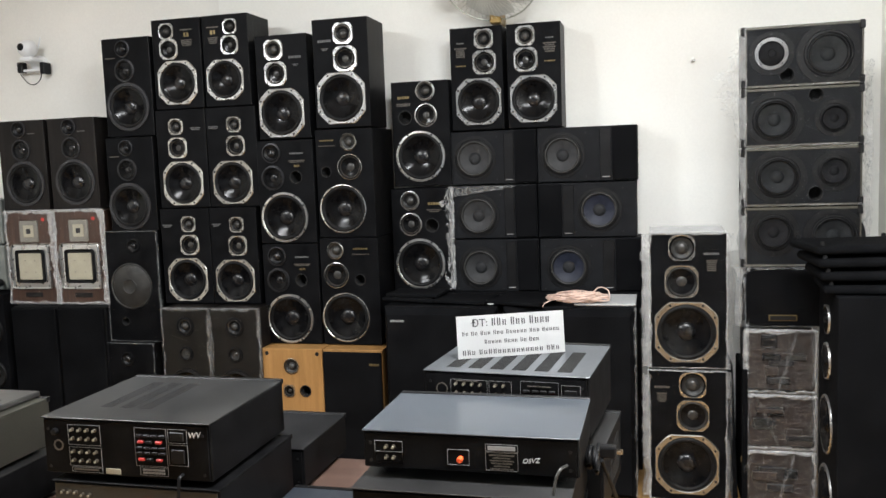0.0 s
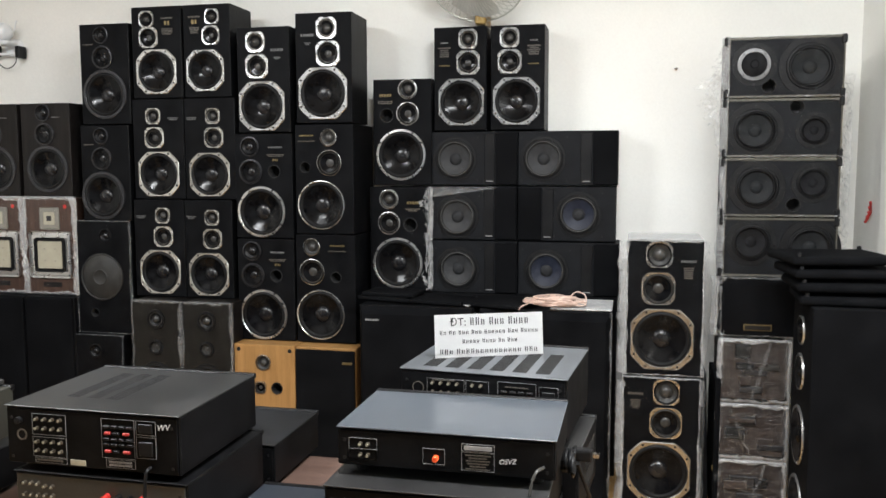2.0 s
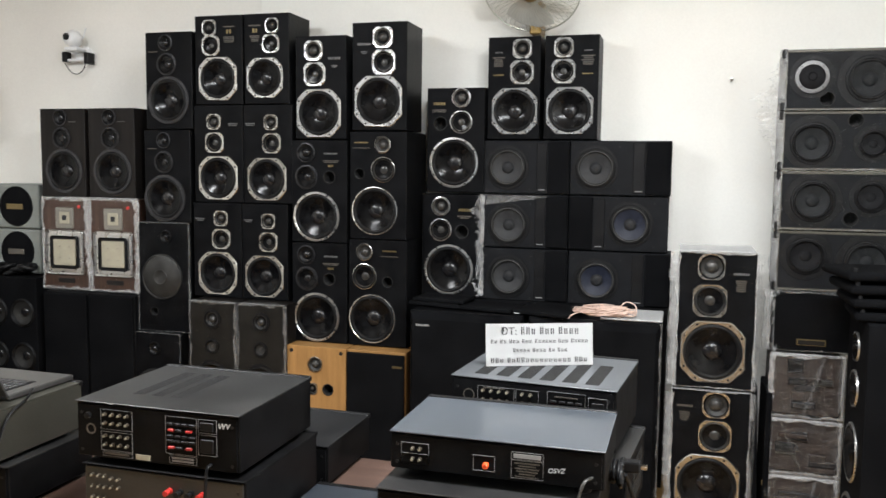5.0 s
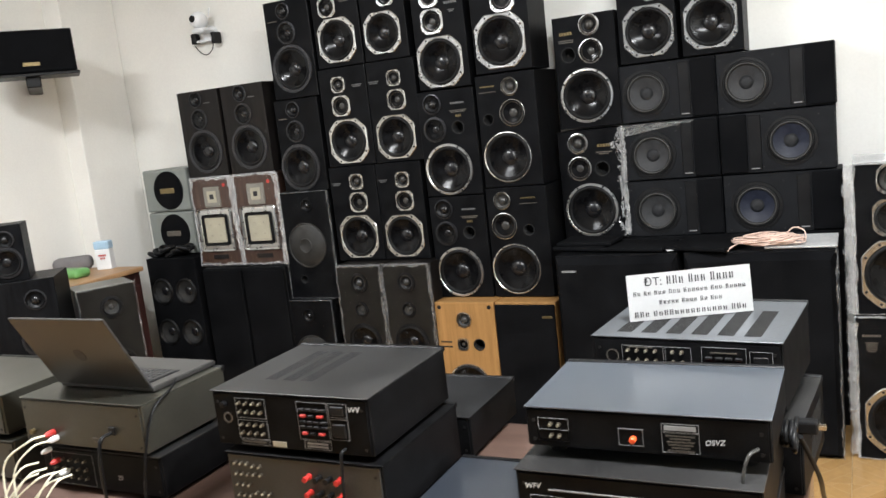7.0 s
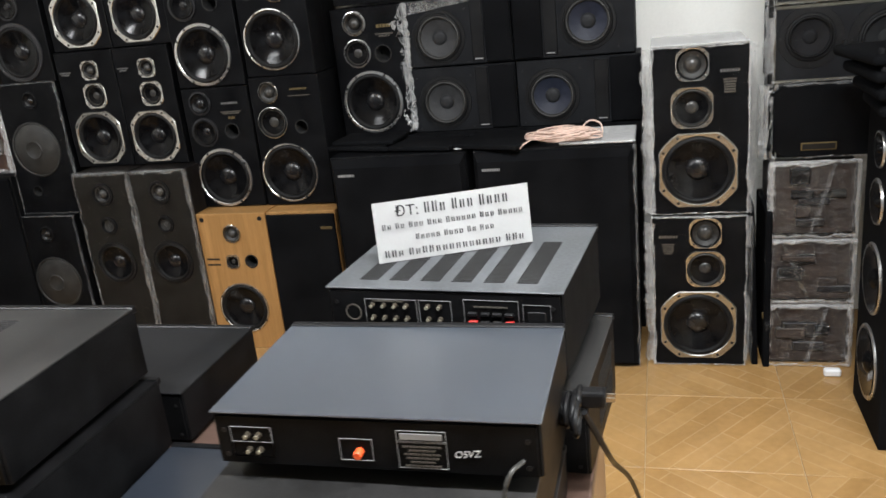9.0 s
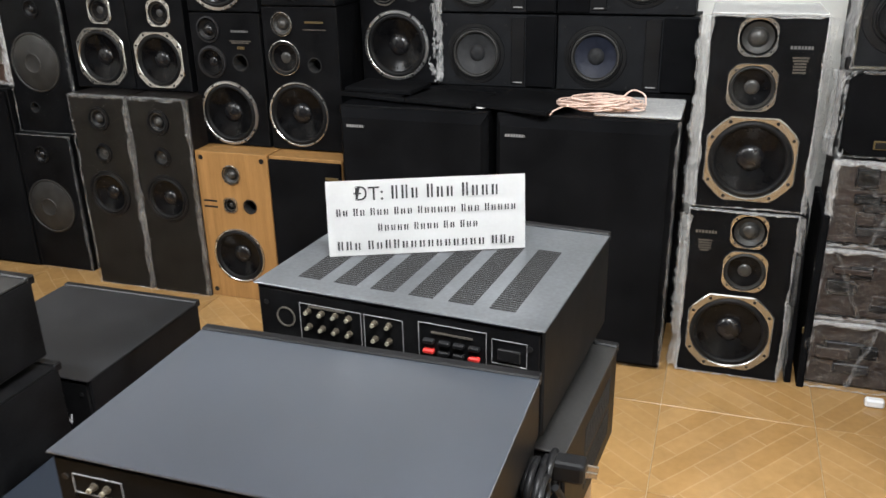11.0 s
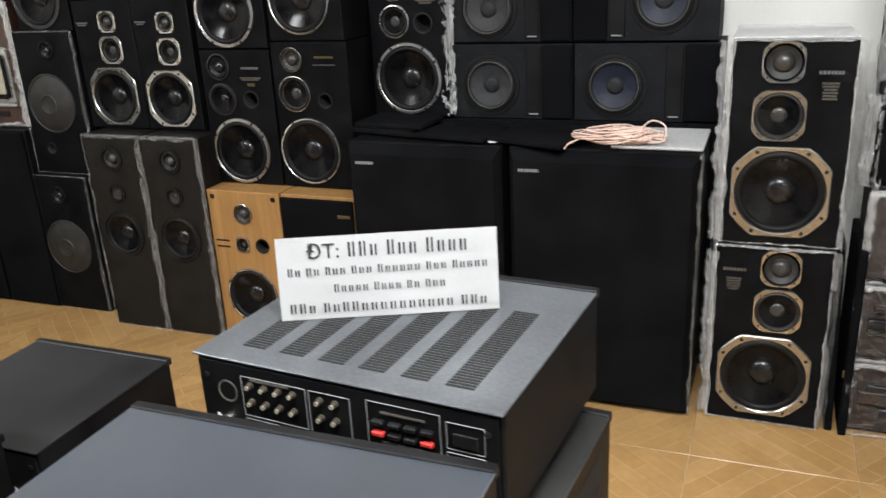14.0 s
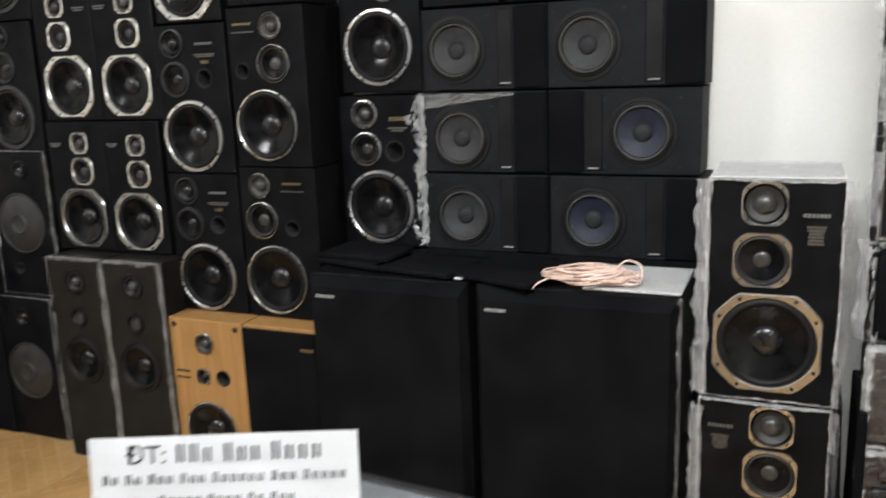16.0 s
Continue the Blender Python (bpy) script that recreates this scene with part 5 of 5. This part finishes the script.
part("seal", lathe([(.014, 0), (.014, .001), (.010, .001), (.010, 0)], 24), M_DIMLABEL, rc, "round printed seal", (.045, -.001, .085))
part("ground_post", lathe([(.008, 0), (.008, .01), (0, .012)], 12), M_BLKPL, rc, "", (.04, -.001, .12), 40)
part("mains_outlet", box(.357, .393, -.006, -.001, .11, .132, .002), M_BLKPL, rc), part("mains_outlet", box(.357, .393, -.006, -.001, .056, .09, .002), M_BLKPL, rc)
scrawl(rc, "WV", .403, .118, .02)
part("power_cord", tube(spline([(.385, -.003, .03), (.383, -.02, .02), (.38, -.025, -.05), (.37, -.02, -.15)]), .004), M_BLKPL, rc, "black mains cord", smooth=60)
ga = component("power_amplifier", "grey-brown steel amplifier with red speaker terminals", -.845, -.39, 2.19, 2.59, .72, .883, body=M_CHASSIS, lid=M_CHASSIS, panel=M_GREYPANEL)
jacks(ga, .03, .135, 3, 4, .018, .028), jacks(ga, .085, .13, 2, 2, .02, .022), jacks(ga, .085, .06, 3, 2, .02, .022)
for i in range(4):
    for k in range(2):
        part("binding_post", once(("post", i in (0, 3)), lambda: lathe([(.008, 0), (.008, .005), (.005, .006), (.005, .014), (.007, .016), (.007, .022), (0, .022)], 14), M_RED if i in (0, 3) else M_BLKPL), None, ga, "", (.25 + .03 * i, -.001, .118 - .04 * k))
part("label_plate", box(.30, .34, -.003, -.001, .02, .032), M_WHITE, ga)
solid("base_board", box(-.86, -.38, 2.17, 2.6, .702, .718, .003), M_BLKPL, "black board under the amplifier", "board")
bx = component("equalizer", "black charcoal-lidded unit standing on the table", -.71, -.375, 2.63, 2.965, .702, .83, lid=M_LIDEQ)
scrawl(bx, "2N", .25, .03, .028)
component("preamp", "low dark-lidded unit between the stacks", -.375, -.075, 2.14, 2.57, .702, .745, lid=M_LIDGREY)

# laptop on champagne amplifiers
ch = component("champagne_amplifier", "champagne-coloured steel amplifier under the laptop", -1.595, -1.118, 2.19, 2.52, .835, .985, body=M_CHAMP, lid=M_CHAMP, panel=M_CHAMP)
part("plug", lathe([(.009, 0), (.009, .02), (.005, .03), (0, .03)], 12), M_RED, ch, "red audio plug", (.122, -.001, .052), 40)
part("plug", lathe([(.009, 0), (.009, .02), (.005, .03), (0, .03)], 12), M_WHITE, ch, "white audio plug", (.132, -.001, .036), 40)
part("inlet", box(.35, .375, -.008, -.001, .06, .085, .003), M_BLKPL, ch)
part("power_cord", tube(spline([(.362, -.005, .07), (.36, -.05, .05), (.35, -.05, -.1), (.36, -.03, -.16)]), .005), M_BLKPL, ch, smooth=60)
part("post", lathe([(.007, 0), (.007, .012), (0, .012)], 12), M_GOLD, ch, "", (.04, -.001, .05), 40)
bars(ch, "print", .30, .045, .05, 2, M_DIMLABEL, y=-.003, height=.006)
ca = component("mixing_amplifier", "black amplifier with plugged cables under the champagne one", -1.57, -1.10, 2.21, 2.54, .702, .833)
jacks(ca, .06, .095, 5, 3, .03, .026), frame_line(ca, .04, .21, .02, .115)
for i in range(3):
    part("plug", once(("plug2", i % 2), lambda: lathe([(.008, 0), (.008, .02), (.004, .03), (0, .03)], 12), M_RED if i % 2 else M_WHITE), None, ca, "", (.04 + .03 * i, -.001, .12 - .03 * i))
scrawl(ca, "25", .3, .05, .02)
for k in range(9):
    rr = random.Random(k + 70)
    x, z = ((-1.473, .887), (-1.463, .871), (-1.53, .80), (-1.50, .785), (-1.47, .775), (-1.42, .79), (-1.40, .775), (-1.45, .76), (-1.54, .765))[k]
    lean = -.05 if k < 5 else -.02
    pts = spline([(x, 2.165, z), (x + .4 * lean, 2.12, z - .004), (x + lean - rr.random() * .05, 2.085, z - .07), (x + lean + rr.uniform(-.05, .03), 2.07, .66), (x + lean + rr.uniform(-.02, .07), 2.08, .50), (x + rr.random() * .08, 2.09, .38)])
    solid("audio_cable", tube(pts, .0031), M_CREAMCABLE, "cream audio cable drooping from the amplifiers", "cable", group="audio cables", smooth=60)
solid("speaker_wire", tube(spline([(-1.16, 2.09, .60), (-1.12, 2.11, .69), (-1.0, 2.16, .72), (-.88, 2.17, .75)]), .004), M_COPPER, "pink speaker wire lying across the table", "cable", smooth=60)
solid("speaker_wire", tube(spline([(-1.08, 2.09, .60), (-1.03, 2.11, .67), (-.98, 2.13, .71), (-.88, 2.17, .735)]), .004), M_COPPER, "pink speaker wire lying across the table", "cable", smooth=60)
lap = thing("laptop", "open grey laptop seen from behind its lid", "laptop", pose(-1.345, 2.285, .987, 0, 0, -1))
base = part("base", box(-.19, .19, .0, .245, 0, .016, .004, seg=2), M_LAPTOP, lap, "dark keyboard base")
part("keyboard", box(-.15, .15, .03, .14, .0155, .0175), M_BLKPL, base)
for r in range(5):
    for k in range(14):
        part("key", once(("key",), lambda: box(-.0085, .0085, -.008, .008, 0, .002, .001), M_DKRING), None, base, "", (-.137 + .021 * k, .042 + .021 * r, .0175))
lid = part("lid", box(-.19, .19, -.007, .0, 0, .26, .003, seg=2), M_LAPTOP, lap, "closed outer face of the lid", (0, 0, .014))
lid.rotation_euler = (radians(28), 0, 0)
part("screen", box(-.165, .165, .0005, .0015, .012, .24), M_BLKPL, lid, "dark screen")
part("emblem", lathe([(.022, 0), (.022, .0006), (0, .0006)], 20), M_DKRING, lid, "", (0, -.007, .125))
solid("laptop_cable", tube(spline([(-1.15, 2.36, 1.0), (-1.115, 2.30, .992), (-1.105, 2.22, .96), (-1.108, 2.175, .86), (-1.13, 2.165, .72)]), .004), M_BLKPL, "black cord from the laptop", "cable", smooth=60)
for z, x in ((.842, -2.18), (.702, -2.16)):
    component("champagne_amplifier", "champagne-coloured steel amplifier beside the laptop", x, x + .48, 2.20, 2.56, z, z + .135, body=M_CHAMP, lid=M_CHAMP, panel=M_CHAMP)

# ---- far corner by the side wall ----
cu = thing("wooden_cupboard", "dark mahogany cupboard with a worn wooden top", "cupboard", pose(-3.88, 4.12, 0))
part("body", box(-.22, .405, -.35, .33, 0, .90, .006), M_MAHOG, cu)
part("top", box(-.23, .435, -.38, .34, .90, .93, .006), M_OAKTOP, cu, "worn pale wooden top")
for y in (-.33, .0):
    dr = part("door", box(.405, .42, y, y + .31, .08, .82, .004), M_MAHOG, cu)
    part("panel", box(.418, .427, y + .05, y + .26, .16, .74, .006), M_MAHOG, dr)
d = thing("detergent_box", "pale blue and white detergent carton", "carton", pose(-3.70, 4.40, .93, 0, 0, 20))
part("box", box(-.05, .05, -.03, .03, 0, .13, .004), M_WHITE, d)
part("cap", box(-.051, .051, -.031, .031, .13, .18, .006), M_SKYBLUE, d, "pale blue top")
bars(d, "print", 0, .09, .05, 2, M_RED, y=-.032, height=.012)
g = thing("green_basket", "small green plastic bag on the cupboard", "basket", pose(-3.70, 4.14, .93))
part("bag", box(-.10, .10, -.06, .06, 0, .055, .024, seg=3), M_GREEN, g, "crumpled green plastic bag", None, 60)
solid("grey_cloth_roll", box(-.12, .12, -.06, .06, 0, .09, .035, seg=3), M_BUNDLE, "grey rolled cloth on the cupboard", "cloth", pose(-3.95, 4.36, .93, 0, 0, 40), smooth=60)
solid("paper_sheets", box(-.1, .1, -.14, .14, 0, .006, .002), M_SHEET, "loose white papers on the cupboard", "paper", pose(-3.80, 3.85, .931, 0, 0, 15))
speaker("bookshelf_speaker", "faded grey speaker with a pale top under film", -2.93, 3.70, 0.0, .29, .97, .24, [("midrange", .55, .115, .2, "faded"), ("woofer", .5, .45, .36, "faddk")], M_CHAMP, M_FADED, wrap=(71, M_FILM, .01), rz=60)
speaker("bookshelf_speaker", "small black two-way speaker on a larger black one", -3.06, 3.25, 1.098, .21, .27, .2, [("tweeter", .62, .25, .2, "dark"), ("woofer", .58, .66, .36, "dark")], rz=45)
speaker("floor_speaker", "black floor speaker with two dark drivers", -3.05, 3.24, 0.0, .42, 1.095, .33, [("tweeter", .77, .09, .12, "dark"), ("woofer", .75, .27, .2, "dark")], M_ASH, M_ASH, rz=40)
w = thing("wall_speaker", "black wall-mounted speaker with a cloth front on a bracket", "speaker", pose(-3.64, 4.095, 2.15, 0, 0, 51))
part("cabinet", box(-.225, .225, 0, .2, 0, .245, .006), M_ASH, w)
part("grille", box(-.222, .222, -.012, 0, .005, .24, .01, seg=2), M_CLOTH, w)
part("badge", box(-.06, .03, -.016, -.011, .04, .062, .001), M_GOLD, w, "dull gold badge")
part("shelf", box(-.235, .235, -.04, .2, -.018, -.002, .002), M_BLKPL, w, "black bracket shelf")
part("bracket", box(-.06, .02, .0, .625, -.08, -.018, .006), M_BLKPL, w, "black steel wall bracket")

# ---- floor tiles ----
S = .49
me = mesh_of(box(-S / 2 + .0012, S / 2 - .0012, -S / 2 + .0012, S / 2 - .0012, -.005, 0, .0005), M_TILE, 0, "tile")
for i in range(-10, 3):
    for j in range(-12, 3):
        x, y = .775 + S * i, 4.435 + S * j
        if LEFT - .2 < x < RIGHT + .2 and FRONT - .2 < y < BACK + .3:
            ob = part("tile", me, None, floor)
            ob.location = (x, y, 0)
            ob.rotation_euler = (0, 0, radians(90 * ((i * 7 + j * 3) % 4)))
